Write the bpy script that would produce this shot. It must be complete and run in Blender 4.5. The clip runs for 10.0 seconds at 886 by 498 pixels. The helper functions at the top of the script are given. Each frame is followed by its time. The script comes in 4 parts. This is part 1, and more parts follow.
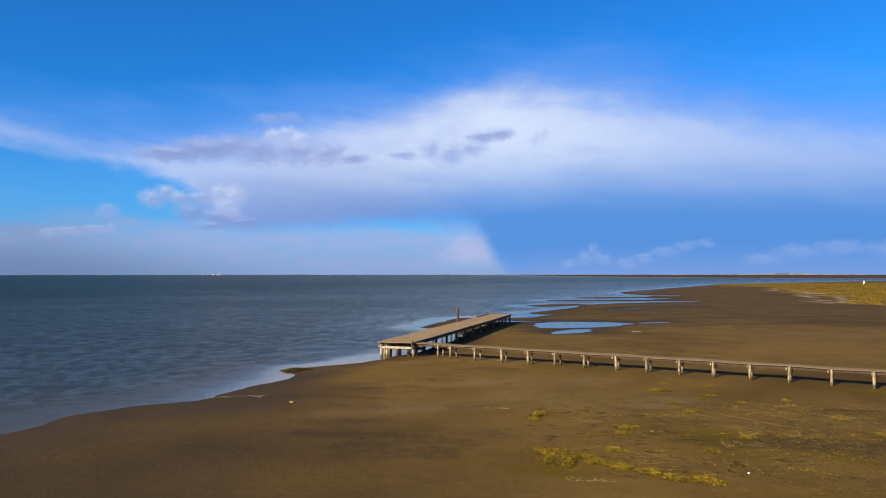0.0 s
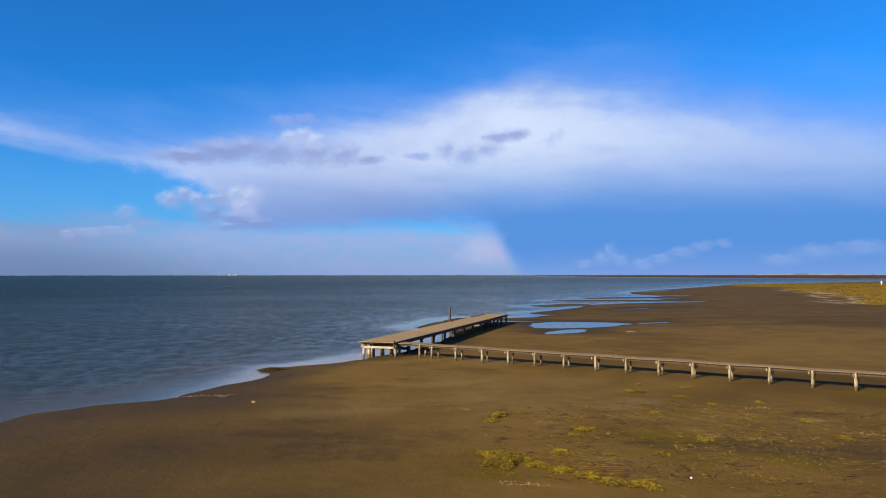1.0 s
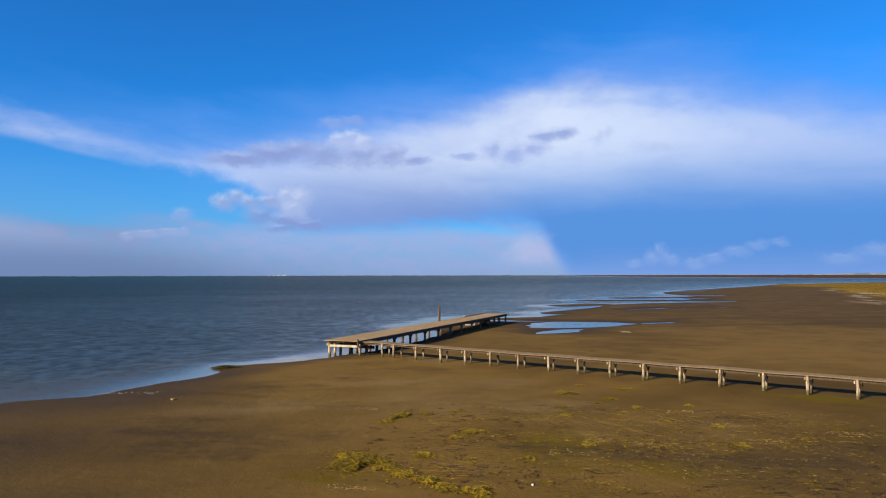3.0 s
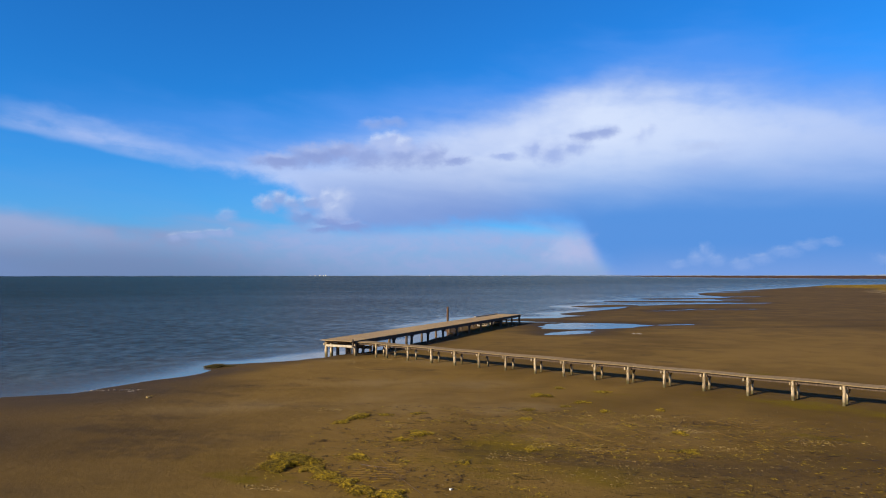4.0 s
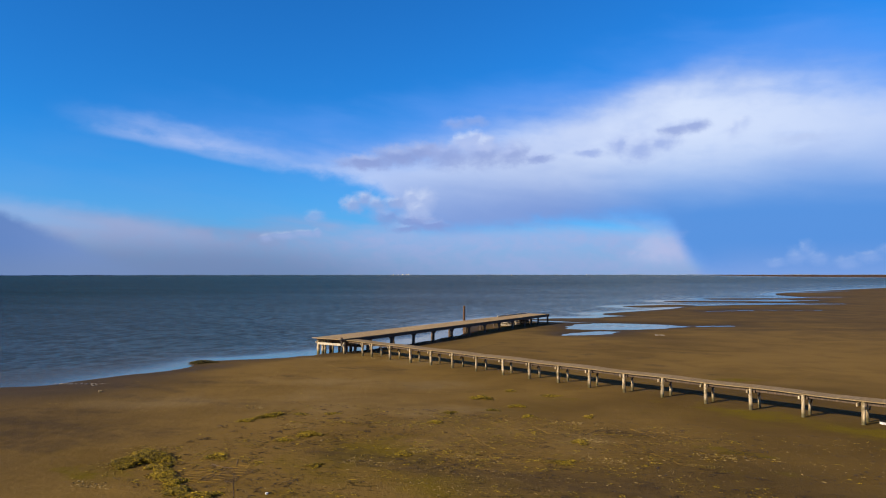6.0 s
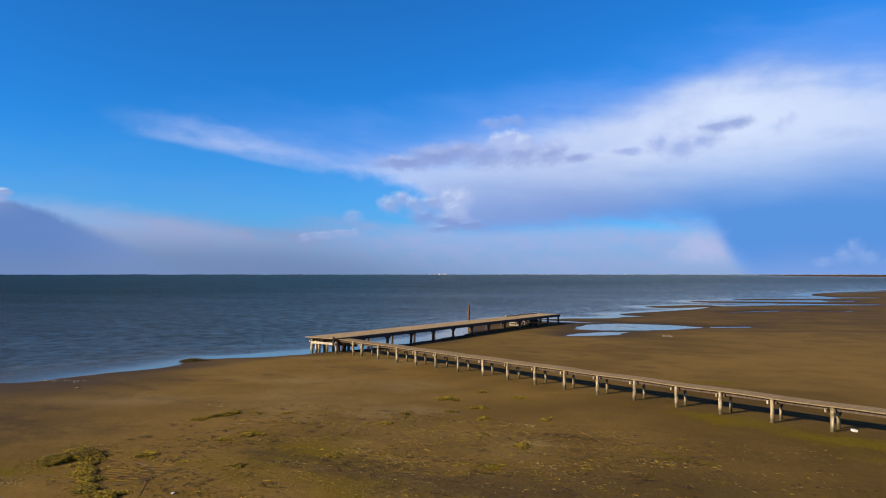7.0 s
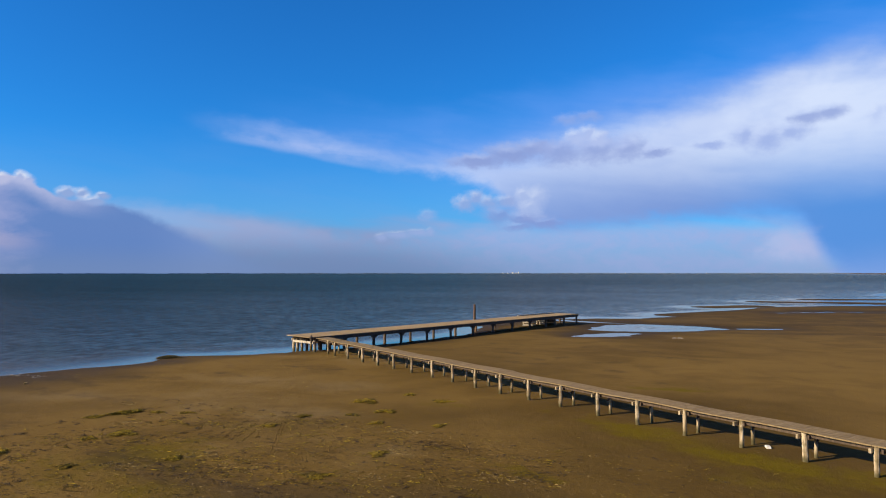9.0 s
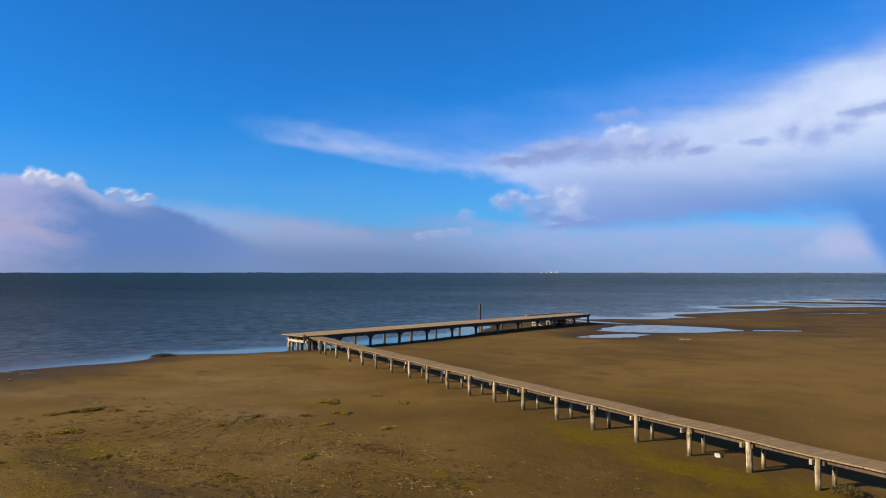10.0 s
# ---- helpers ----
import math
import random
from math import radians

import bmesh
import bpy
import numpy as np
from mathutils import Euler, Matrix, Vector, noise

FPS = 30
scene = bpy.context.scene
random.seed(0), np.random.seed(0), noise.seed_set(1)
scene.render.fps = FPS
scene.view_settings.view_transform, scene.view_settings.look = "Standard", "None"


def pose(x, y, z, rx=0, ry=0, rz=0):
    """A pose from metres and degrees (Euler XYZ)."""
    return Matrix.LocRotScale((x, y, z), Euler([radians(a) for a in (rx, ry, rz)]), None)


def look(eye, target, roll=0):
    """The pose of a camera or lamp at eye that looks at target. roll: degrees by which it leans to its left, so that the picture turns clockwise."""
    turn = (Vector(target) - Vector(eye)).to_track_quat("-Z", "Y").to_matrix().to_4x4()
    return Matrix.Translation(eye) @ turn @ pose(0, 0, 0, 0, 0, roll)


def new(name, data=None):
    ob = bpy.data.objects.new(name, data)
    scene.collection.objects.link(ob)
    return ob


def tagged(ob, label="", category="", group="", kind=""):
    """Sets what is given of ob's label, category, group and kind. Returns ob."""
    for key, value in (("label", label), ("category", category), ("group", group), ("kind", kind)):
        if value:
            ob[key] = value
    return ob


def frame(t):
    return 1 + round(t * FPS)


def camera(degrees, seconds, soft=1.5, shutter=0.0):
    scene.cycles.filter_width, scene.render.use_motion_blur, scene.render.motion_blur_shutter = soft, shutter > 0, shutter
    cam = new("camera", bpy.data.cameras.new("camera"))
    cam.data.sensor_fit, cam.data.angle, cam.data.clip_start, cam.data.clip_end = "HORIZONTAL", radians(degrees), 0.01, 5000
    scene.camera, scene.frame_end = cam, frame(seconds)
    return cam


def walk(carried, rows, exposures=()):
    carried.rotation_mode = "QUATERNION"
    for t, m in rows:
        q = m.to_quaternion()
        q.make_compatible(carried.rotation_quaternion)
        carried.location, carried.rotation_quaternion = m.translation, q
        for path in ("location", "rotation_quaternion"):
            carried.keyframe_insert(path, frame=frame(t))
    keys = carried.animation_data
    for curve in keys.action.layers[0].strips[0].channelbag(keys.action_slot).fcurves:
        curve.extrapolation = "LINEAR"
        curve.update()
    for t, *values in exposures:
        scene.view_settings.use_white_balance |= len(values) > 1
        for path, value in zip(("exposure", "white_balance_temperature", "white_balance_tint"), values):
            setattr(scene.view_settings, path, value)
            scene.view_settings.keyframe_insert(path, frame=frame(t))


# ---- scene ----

# ---------------------------------------------------------------- camera
cam = camera(66.5, 10.0, soft=1.05)
walk(cam, [
    (0, pose(0.000, 0.000, 7.347, 92.100, 0.031, -0.000)),
    (0.5, pose(1.411, 0.371, 7.283, 92.127, 0.033, 0.657)),
    (1, pose(2.943, 0.730, 7.221, 92.137, 0.049, 1.296)),
    (1.5, pose(4.609, 1.109, 7.150, 92.158, 0.082, 1.994)),
    (2, pose(6.413, 1.497, 7.081, 92.165, 0.117, 2.860)),
    (2.5, pose(8.266, 1.839, 7.024, 92.156, 0.147, 3.914)),
    (4, pose(14.042, 3.016, 6.997, 92.193, 0.052, 8.652)),
    (4.5, pose(16.038, 3.577, 6.978, 92.190, 0.048, 10.468)),
    (5, pose(18.035, 4.206, 6.960, 92.161, 0.048, 12.231)),
    (5.5, pose(20.016, 5.013, 6.939, 92.142, 0.056, 14.000)),
    (7, pose(25.545, 7.476, 6.871, 92.096, 0.013, 18.811)),
    (7.5, pose(27.352, 8.532, 6.867, 92.094, 0.006, 20.373)),
    (8, pose(29.213, 9.606, 6.860, 92.061, 0.019, 21.956)),
    (8.5, pose(31.063, 10.765, 6.857, 92.038, 0.039, 23.525)),
    (9, pose(32.782, 12.022, 6.830, 91.989, 0.035, 25.117)),
    (9.5, pose(34.399, 13.182, 6.820, 91.956, 0.036, 26.752)),
    (10, pose(36.034, 14.398, 6.823, 91.937, 0.006, 28.380)),
], exposures=((0.0, 0.5), (10.0, 0.5)))

# ---------------------------------------------------------------- light
SUN_EL, SUN_AZ = 24.0, 226.0          # degrees; azimuth counter-clockwise from +x
WATER = -0.25                         # water level


def paint(r, g, b):
    """The sky's radiance, in the background's units, for a display colour."""
    return tuple(10.0 * (c / 12.92 if c <= 0.04045 else ((c + 0.055) / 1.055) ** 2.4) for c in (r / 255, g / 255, b / 255))


def sky_graph():
    world = bpy.data.worlds.new("sky")
    scene.world = world
    world.use_nodes = True
    nt = world.node_tree
    nt.nodes.clear()

    def node(kind, **kw):
        n = nt.nodes.new(kind)
        for k, v in kw.items():
            n.inputs[k].default_value = v
        return n

    def put(sock, v):
        if isinstance(v, (int, float)):
            sock.default_value = v
        elif isinstance(v, tuple):
            sock.default_value = (*v, 1.0) if len(v) == 3 and len(sock.default_value) == 4 else v
        else:
            nt.links.new(v, sock)

    def m(op, a, b=0.0, c=0.0, clamp=False):
        n = nt.nodes.new("ShaderNodeMath")
        n.operation, n.use_clamp = op, clamp
        for s, v in zip(n.inputs, (a, b, c)):
            put(s, v)
        return n.outputs[0]

    def add(*xs):
        out = xs[0]
        for x in xs[1:]:
            out = m("ADD", out, x)
        return out

    def mul(*xs):
        out = xs[0]
        for x in xs[1:]:
            out = m("MULTIPLY", out, x)
        return out

    def ramp(x, lo, hi, a=0.0, b=1.0):
        n = nt.nodes.new("ShaderNodeMapRange")
        n.interpolation_type = "SMOOTHSTEP"
        for s, v in zip(n.inputs, (x, lo, hi, a, b)):
            put(s, v)
        return n.outputs[0]

    def mix(f, a, b):
        n = nt.nodes.new("ShaderNodeMix")
        n.data_type = "RGBA"
        put(n.inputs[0], f), put(n.inputs[6], a), put(n.inputs[7], b)
        return n.outputs[2]

    def curve(x, pts, lo, hi):
        """A smooth line through pts (azimuth, value), as a function of azimuth x, values between lo and hi."""
        n = nt.nodes.new("ShaderNodeFloatCurve")
        c = n.mapping.curves[0]
        xs = [((a + 75) / 115, (v - lo) / (hi - lo)) for a, v in pts]
        c.points[0].location, c.points[1].location = xs[0], xs[-1]
        for q in xs[1:-1]:
            c.points.new(*q)
        n.mapping.update()
        put(n.inputs["Value"], m("DIVIDE", m("ADD", x, 75.0), 115.0, clamp=True))
        return m("ADD", m("MULTIPLY", n.outputs[0], hi - lo), lo)

    def wisps(sx, sy, seed, detail=5.0, rough=0.55, twist=0.0, slope=0.0):
        """Noise round zero over the sky; slope leans its streaks."""
        v = nt.nodes.new("ShaderNodeCombineXYZ")
        put(v.inputs[0], m("MULTIPLY", az, sx)), put(v.inputs[1], m("MULTIPLY", add(el, mul(az, slope)), sy)), put(v.inputs[2], seed)
        n = node("ShaderNodeTexNoise", Scale=1.0, Detail=detail, Roughness=rough, Distortion=twist)
        nt.links.new(v.outputs[0], n.inputs["Vector"])
        return m("SUBTRACT", n.outputs["Fac"], 0.5)

    co = nt.nodes.new("ShaderNodeTexCoord")
    sep = nt.nodes.new("ShaderNodeSeparateXYZ")
    nt.links.new(co.outputs["Generated"], sep.inputs[0])
    az = m("MULTIPLY", m("ARCTAN2", sep.outputs[0], sep.outputs[1]), 57.2958)
    el = m("MULTIPLY", m("ARCSINE", sep.outputs[2]), 57.2958)

    sky = nt.nodes.new("ShaderNodeTexSky")
    sky.sky_type, sky.sun_disc = "NISHITA", False
    sky.sun_elevation, sky.sun_rotation = radians(SUN_EL), radians(90.0 - SUN_AZ)
    sky.air_density, sky.dust_density, sky.ozone_density = 1.0, 0.3, 3.0
    tint = nt.nodes.new("ShaderNodeMix")
    tint.data_type, tint.blend_type = "RGBA", "MULTIPLY"
    put(tint.inputs[0], 1.0), put(tint.inputs[6], sky.outputs[0]), put(tint.inputs[7], SKY_TINT)
    deepen = nt.nodes.new("ShaderNodeMix")
    deepen.data_type, deepen.blend_type = "RGBA", "MULTIPLY"
    put(deepen.inputs[0], ramp(el, 22.0, 55.0)), put(deepen.inputs[6], tint.outputs[2]), put(deepen.inputs[7], (6.5, 0.5, 0.28))
    col = deepen.outputs[2]

    broad = wisps(0.09, 0.20, 12.0, 4.0, 0.5)
    drift = wisps(0.11, 0.45, 1.0, 5.0, 0.5, 0.3, 0.10)
    tuft = wisps(0.45, 0.80, 7.0, 6.0, 0.55, 0.2)
    fine_a, fine_b = wisps(0.75, 1.0, 3.0, 6.0, 0.55), wisps(0.75, 1.0, 23.0, 6.0, 0.55)
    grain = wisps(1.6, 2.2, 31.0, 5.0, 0.6)

    # pale haze low over the horizon, greyer towards the west
    haze = mul(ramp(add(el, mul(drift, 4.0)), 13.0, -2.0), 0.62)
    col = mix(haze, col, paint(128, 166, 222))
    low = mul(ramp(add(el, mul(drift, 4.0), mul(tuft, 1.0)), 5.2, 3.0), ramp(tuft, -0.22, 0.2, 0.6, 0.95))
    col = mix(low, col, mix(ramp(az, -18.0, -36.0), paint(158, 178, 226), paint(134, 153, 196)))
    col = mix(mul(ramp(el, 3.4, -0.6), ramp(az, -8.0, -34.0, 0.25, 0.95)), col, paint(104, 132, 174))

    # the great cloud: outline, then a thin veil round it
    top = curve(az, [(-75, 12.4), (-48, 12.9), (-44, 12.5), (-40, 12.0), (-35, 11.5), (-30, 11.1), (-24, 11.6), (-17, 12.4),
                     (-11, 13.6), (-6.6, 14.2), (-2, 14.9), (1, 15.7), (4, 16.6), (7, 16.8), (13, 16.0), (21, 14.6), (28, 13.0), (34, 11.9), (40, 11)], 0, 20)
    bottom = curve(az, [(-75, 12.2), (-48, 11.6), (-43.4, 11.0), (-39, 10.5), (-34, 9.5), (-29, 8.6), (-24, 7.9), (-21, 6.8), (-19, 5.0),
                        (-17, 3.7), (-9, 4.0), (-2, 4.1), (1.7, 3.7), (3.6, 2.1), (4.6, 0.4), (8, -1), (40, -1)], -2, 15)
    veil = mul(ramp(m("SUBTRACT", add(top, mul(drift, 5.0), mul(broad, 4.0)), el), -4.2, 1.4), ramp(m("SUBTRACT", el, bottom), -0.6, 2.0))
    col = mix(mul(veil, ramp(az, -46.0, -22.0, 0.0, 0.62)), col, paint(104, 158, 243))

    # lower fork of its thin tail
    tail = m("SUBTRACT", el, add(curve(az, [(-75, 11.2), (-43, 10.7), (-38, 10.1), (-33, 9.2), (-28, 8.7), (40, 8)], 0, 20), mul(tuft, 0.5)))
    tail = mul(ramp(tail, -0.45, 0.1), ramp(tail, 0.8, 0.1), ramp(az, -44.5, -41.0), ramp(az, -27.0, -36.0))
    col = mix(mul(tail, ramp(drift, -0.3, 0.15, 0.2, 0.6)), col, paint(168, 190, 240))

    d_top = m("SUBTRACT", add(top, mul(drift, 2.2), mul(tuft, 1.2)), el)
    d_bot = add(m("SUBTRACT", el, bottom), mul(tuft, 1.5), mul(grain, 0.4))
    body = mul(ramp(d_top, -0.8, curve(az, [(-75, 1.0), (-36, 1.6), (-20, 4.2), (-8, 3.6), (0, 2.2), (6, 2.2), (14, 4.2), (40, 4.9)], 0, 5)),
               ramp(d_bot, -0.6, curve(az, [(-75, 0.9), (-18, 1.0), (-6, 1.3), (3, 2.2), (40, 2.4)], 0, 5)))
    body = mul(body, ramp(az, -47.0, -37.0), ramp(add(drift, ramp(az, -32.0, -6.0, -0.02, 0.3)), -0.25, 0.12, 0.35, 0.97))
    soft_white, white, blue = paint(154, 183, 240), paint(216, 229, 254), paint(88, 147, 222)
    core = mul(ramp(add(d_top, mul(broad, 3.0)), 0.0, 3.8), ramp(az, -30.0, -2.0, 0.25, 1.0), ramp(az, 2.0, 30.0, 1.0, 0.3))
    cloud = mix(mul(core, ramp(tuft, -0.3, 0.1, 0.85, 1.0)), soft_white, white)
    shade_line = curve(az, [(-75, 0), (-26, 1), (-19, 5.6), (-12, 6.9), (-2, 6.9), (7, 6.9), (15, 6.9), (24, 6.3), (40, 5.4)], 0, 20)
    under = m("SUBTRACT", add(shade_line, mul(drift, 2.0)), el)
    cloud = mix(mul(ramp(under, -4.6, 2.4), ramp(az, -16.0, 6.0, 0.85, 1.0)), cloud, mix(ramp(az, -8.0, 5.0), paint(112, 146, 212), blue))
    col = mix(body, col, cloud)
    # faint darker banks inside the white
    col = mix(mul(body, ramp(broad, 0.02, 0.22, 0.0, 0.30), ramp(el, 6.0, 9.0)), col, paint(146, 172, 232))

    # blue rain below it, paling towards the ground, with bright scraps
    col = mix(mul(ramp(el, 2.8, -0.4), ramp(az, 3.0, 9.0, 0.0, 0.6)), col, paint(132, 164, 224))
    bright = mul(ramp(m("SUBTRACT", add(curve(az, [(-75, 0), (-2, 1.0), (2.0, 2.6), (3.6, 2.3), (5, 0.4), (8, -2), (40, -2)], -3, 5), mul(tuft, 1.6), mul(fine_a, 1.2), mul(grain, 0.5)), el), -0.9, 1.2), ramp(az, -6.0, 3.0))
    col = mix(mul(bright, ramp(el, 0.0, 1.4, 0.1, 0.38)), col, paint(168, 188, 232))
    blush = mul(ramp(m("ABSOLUTE", m("SUBTRACT", add(az, mul(fine_a, 3.0)), 2.0)), 2.6, 0.4), ramp(m("ABSOLUTE", m("SUBTRACT", add(el, mul(fine_b, 1.2)), 2.1)), 1.7, 0.3))
    col = mix(mul(blush, 0.5), col, paint(190, 194, 230))

    # cumulus bank low in the west, and the pale ridge behind it
    ridge = mul(ramp(m("SUBTRACT", add(curve(az, [(-75, 3), (-52, 5.6), (-46, 5.3), (-40, 4.6), (-34, 3.4), (-26, 2.0), (40, 0)], 0, 10), mul(tuft, 1.2)), el), -0.5, 1.1), ramp(az, -22.0, -36.0))
    col = mix(mul(ridge, 0.55), col, mix(ramp(el, 4.0, 1.0), paint(164, 179, 220), paint(118, 140, 184)))
    btop = curve(az, [(-75, 6.4), (-63, 6.9), (-60, 7.2), (-58, 7.1), (-56, 6.3), (-54.5, 5.6), (-51.5, 5.3), (-48, 4.4), (-45.5, 3.5), (-43, 2.4), (-40, 1.4), (-35, 0.6), (40, -1)], -2, 10)
    edge = m("SUBTRACT", add(btop, mul(fine_a, 0.7), mul(grain, 0.25)), el)
    bank = ramp(edge, -0.1, curve(az, [(-75, 0.7), (-61, 0.5), (-58, 0.2), (-52, 0.4), (-48, 0.9), (-44, 1.5), (40, 1.8)], 0, 5))
    dark = mix(ramp(add(az, mul(tuft, 6.0)), -62.0, -55.5), paint(164, 170, 214), mix(ramp(az, -50.0, -43.0), paint(98, 133, 194), paint(114, 144, 200)))
    dark = mix(mul(ramp(edge, 1.6, 0.0), ramp(az, -50.0, -57.0)), dark, paint(176, 184, 222))
    dark = mix(ramp(el, 2.6, 0.0, 0.0, 0.55), dark, paint(120, 142, 182))
    col = mix(mul(bank, ramp(az, -34.0, -46.0, 0.0, 0.96)), col, dark)
    glow = mul(ramp(m("ABSOLUTE", m("SUBTRACT", add(el, mul(tuft, 2.2)), curve(az, [(-75, 3.4), (-61, 3.4), (-57, 2.2), (40, 2)], 0, 10))), 1.0, 0.1), ramp(az, -54.5, -60.0))
    col = mix(mul(glow, 0.55), col, paint(178, 172, 202))

    def vec(op, a, b=None, c=None):
        n = nt.nodes.new("ShaderNodeVectorMath")
        n.operation = op
        for sock, v in zip(n.inputs, (a, b, c)):
            if v is not None:
                put(sock, v)
        return n

    place = nt.nodes.new("ShaderNodeCombineXYZ")
    put(place.inputs[0], az), put(place.inputs[1], el)
    stray = nt.nodes.new("ShaderNodeCombineXYZ")
    put(stray.inputs[0], fine_a), put(stray.inputs[1], fine_b)
    rough = mul(grain, 0.55)
    gleam = add(rough, mul(tuft, 0.3))
    ragged = {}
    for k in (0.4, 0.8):
        here = vec("MULTIPLY_ADD", stray.outputs[0], (1.7 * k, 1.1 * k, 0.0), place.outputs[0]).outputs[0]
        ragged[k] = here, vec("ADD", here, (0.26, -0.34, 0.0)).outputs[0]

    def cumulus(blobs, strength, crisp, grey, lit, wild=0.8, low=-0.25, high=0.45):
        """A heap of soft balls (azimuth, elevation, half width, half height) with ragged edges, lit from its upper left."""
        def reach(where):
            out = None
            for a0, e0, w, h in blobs:
                q = vec("LENGTH", vec("MULTIPLY_ADD", where, (1 / w, 1 / h, 0.0), (-a0 / w, -e0 / h, 0.0)).outputs[0]).outputs["Value"]
                out = q if out is None else m("SMOOTH_MIN", out, q, 0.3)
            return out
        far, near = m("SUBTRACT", reach(ragged[wild][0]), rough), reach(ragged[wild][1])
        light = ramp(m("ADD", m("SUBTRACT", far, near), gleam), low, high)
        return mix(ramp(far, 1.02, 1.0 - crisp, 0.0, strength), col, mix(light, grey, lit))

    shade = paint(158, 176, 224)
    # grey rafts before the white cloud
    col = cumulus(((-22.2, 9.4, 3.4, 0.9), (-19.4, 10.0, 3.2, 1.3), (-17.4, 10.4, 2.2, 1.0)), 0.85, 0.75, paint(140, 158, 212), paint(172, 188, 232))
    col = cumulus(((-15.2, 10.0, 3.2, 1.7), (-12.2, 10.2, 3.2, 1.8), (-9.8, 10.1, 2.4, 1.5), (-7.6, 9.7, 1.8, 0.6)), 0.8, 0.85, paint(142, 161, 216), paint(176, 192, 238))
    col = cumulus(((-13.9, 11.2, 1.6, 1.0), (-12.9, 11.4, 1.3, 0.9), (-12.0, 10.9, 1.3, 0.9)), 0.75, 0.8, paint(180, 196, 238), paint(216, 227, 250))
    col = cumulus(((-14.6, 12.6, 1.7, 0.7), (-13.0, 12.8, 1.9, 0.65)), 0.5, 0.9, shade, paint(172, 190, 238))
    col = cumulus(((-0.9, 10.5, 1.7, 1.3), (0.6, 10.2, 2.0, 1.7), (2.4, 10.6, 2.0, 1.1), (-3.4, 10.0, 2.0, 0.6)), 0.75, 0.9, paint(150, 172, 228), paint(192, 208, 246))
    col = cumulus(((3.4, 11.5, 1.8, 0.75), (4.9, 11.7, 1.8, 0.75)), 0.8, 0.8, paint(142, 162, 218), paint(182, 200, 242), 0.4)
    col = cumulus(((7.7, 11.2, 0.9, 1.1), (8.5, 11.6, 0.9, 0.9)), 0.45, 0.95, paint(174, 192, 238), paint(216, 227, 251))
    col = cumulus(((12.4, 10.2, 2.8, 0.7),), 0.25, 0.95, shade, soft_white)
    # bright scraps under the rain
    pale = paint(150, 178, 232)
    col = cumulus(((12.7, 1.9, 0.7, 0.9), (12.0, 1.3, 1.2, 0.9), (13.4, 1.1, 1.0, 0.7), (10.6, 0.8, 1.2, 0.5)), 0.42, 0.95, pale, paint(190, 206, 242))
    col = cumulus(((15.2, 0.8, 1.3, 0.55), (16.6, 1.2, 1.4, 0.6), (18.2, 1.7, 1.5, 0.65), (19.8, 2.2, 1.4, 0.6), (21.2, 2.4, 0.9, 0.45)), 0.42, 0.95, pale, paint(188, 203, 238))
    col = cumulus(((25.4, 1.1, 2.2, 0.7), (27.8, 1.6, 2.4, 0.8), (30.5, 1.9, 2.6, 0.8), (34.0, 1.7, 3.0, 0.9)), 0.42, 0.95, pale, paint(182, 198, 236))
    # white heaps and their grey feet under the tail
    col = cumulus(((-20.2, 4.9, 2.2, 1.2), (-18.4, 4.5, 2.8, 1.0), (-16.4, 4.1, 2.2, 0.6), (-18.8, 3.8, 1.8, 0.5)), 0.75, 0.9, paint(134, 154, 212), paint(166, 184, 232))
    col = cumulus(((-23.3, 5.8, 1.3, 1.0), (-22.3, 6.3, 1.2, 1.0), (-21.2, 5.9, 1.4, 0.9), (-19.9, 6.0, 1.2, 0.6)), 0.8, 0.8, paint(150, 172, 222), paint(208, 217, 242), 0.8, -0.3, 0.7)
    col = cumulus(((-18.2, 6.4, 1.3, 1.2), (-17.2, 6.3, 1.4, 1.3), (-17.7, 5.4, 1.7, 1.2)), 0.72, 0.9, paint(174, 192, 234), paint(212, 223, 248))
    col = cumulus(((-26.4, 4.9, 1.2, 0.7),), 0.5, 0.9, shade, paint(190, 202, 232))
    col = cumulus(((-30.3, 3.0, 0.9, 0.5), (-29.0, 3.2, 1.8, 0.45), (-27.2, 3.35, 1.6, 0.45), (-26.2, 3.5, 0.6, 0.5)), 0.6, 0.9, shade, paint(198, 208, 234), 0.4)
    # lit heads along the bank
    col = cumulus(((-59.9, 6.9, 0.75, 0.8), (-59.1, 7.0, 0.7, 0.7), (-58.4, 6.7, 0.8, 0.6)), 0.9, 0.65, paint(184, 190, 224), paint(226, 230, 244), 0.4, -0.35, 0.3)
    col = cumulus(((-57.2, 6.9, 0.75, 0.6), (-56.7, 6.7, 0.6, 0.5)), 0.85, 0.7, paint(176, 186, 224), paint(226, 230, 244), 0.4, -0.35, 0.3)
    col = cumulus(((-54.4, 5.9, 0.9, 0.6), (-53.3, 5.9, 0.9, 0.6), (-51.9, 5.8, 0.7, 0.45), (-52.6, 5.4, 1.2, 0.5)), 0.85, 0.75, paint(150, 170, 216), paint(216, 222, 242), 0.4, -0.3, 0.3)

    bg = node("ShaderNodeBackground", Strength=0.0707)
    nt.links.new(col, bg.inputs["Color"])
    out = nt.nodes.new("ShaderNodeOutputWorld")
    nt.links.new(bg.outputs[0], out.inputs[0])


SKY_TINT = (0.14, 0.86, 1.66)
sky_graph()

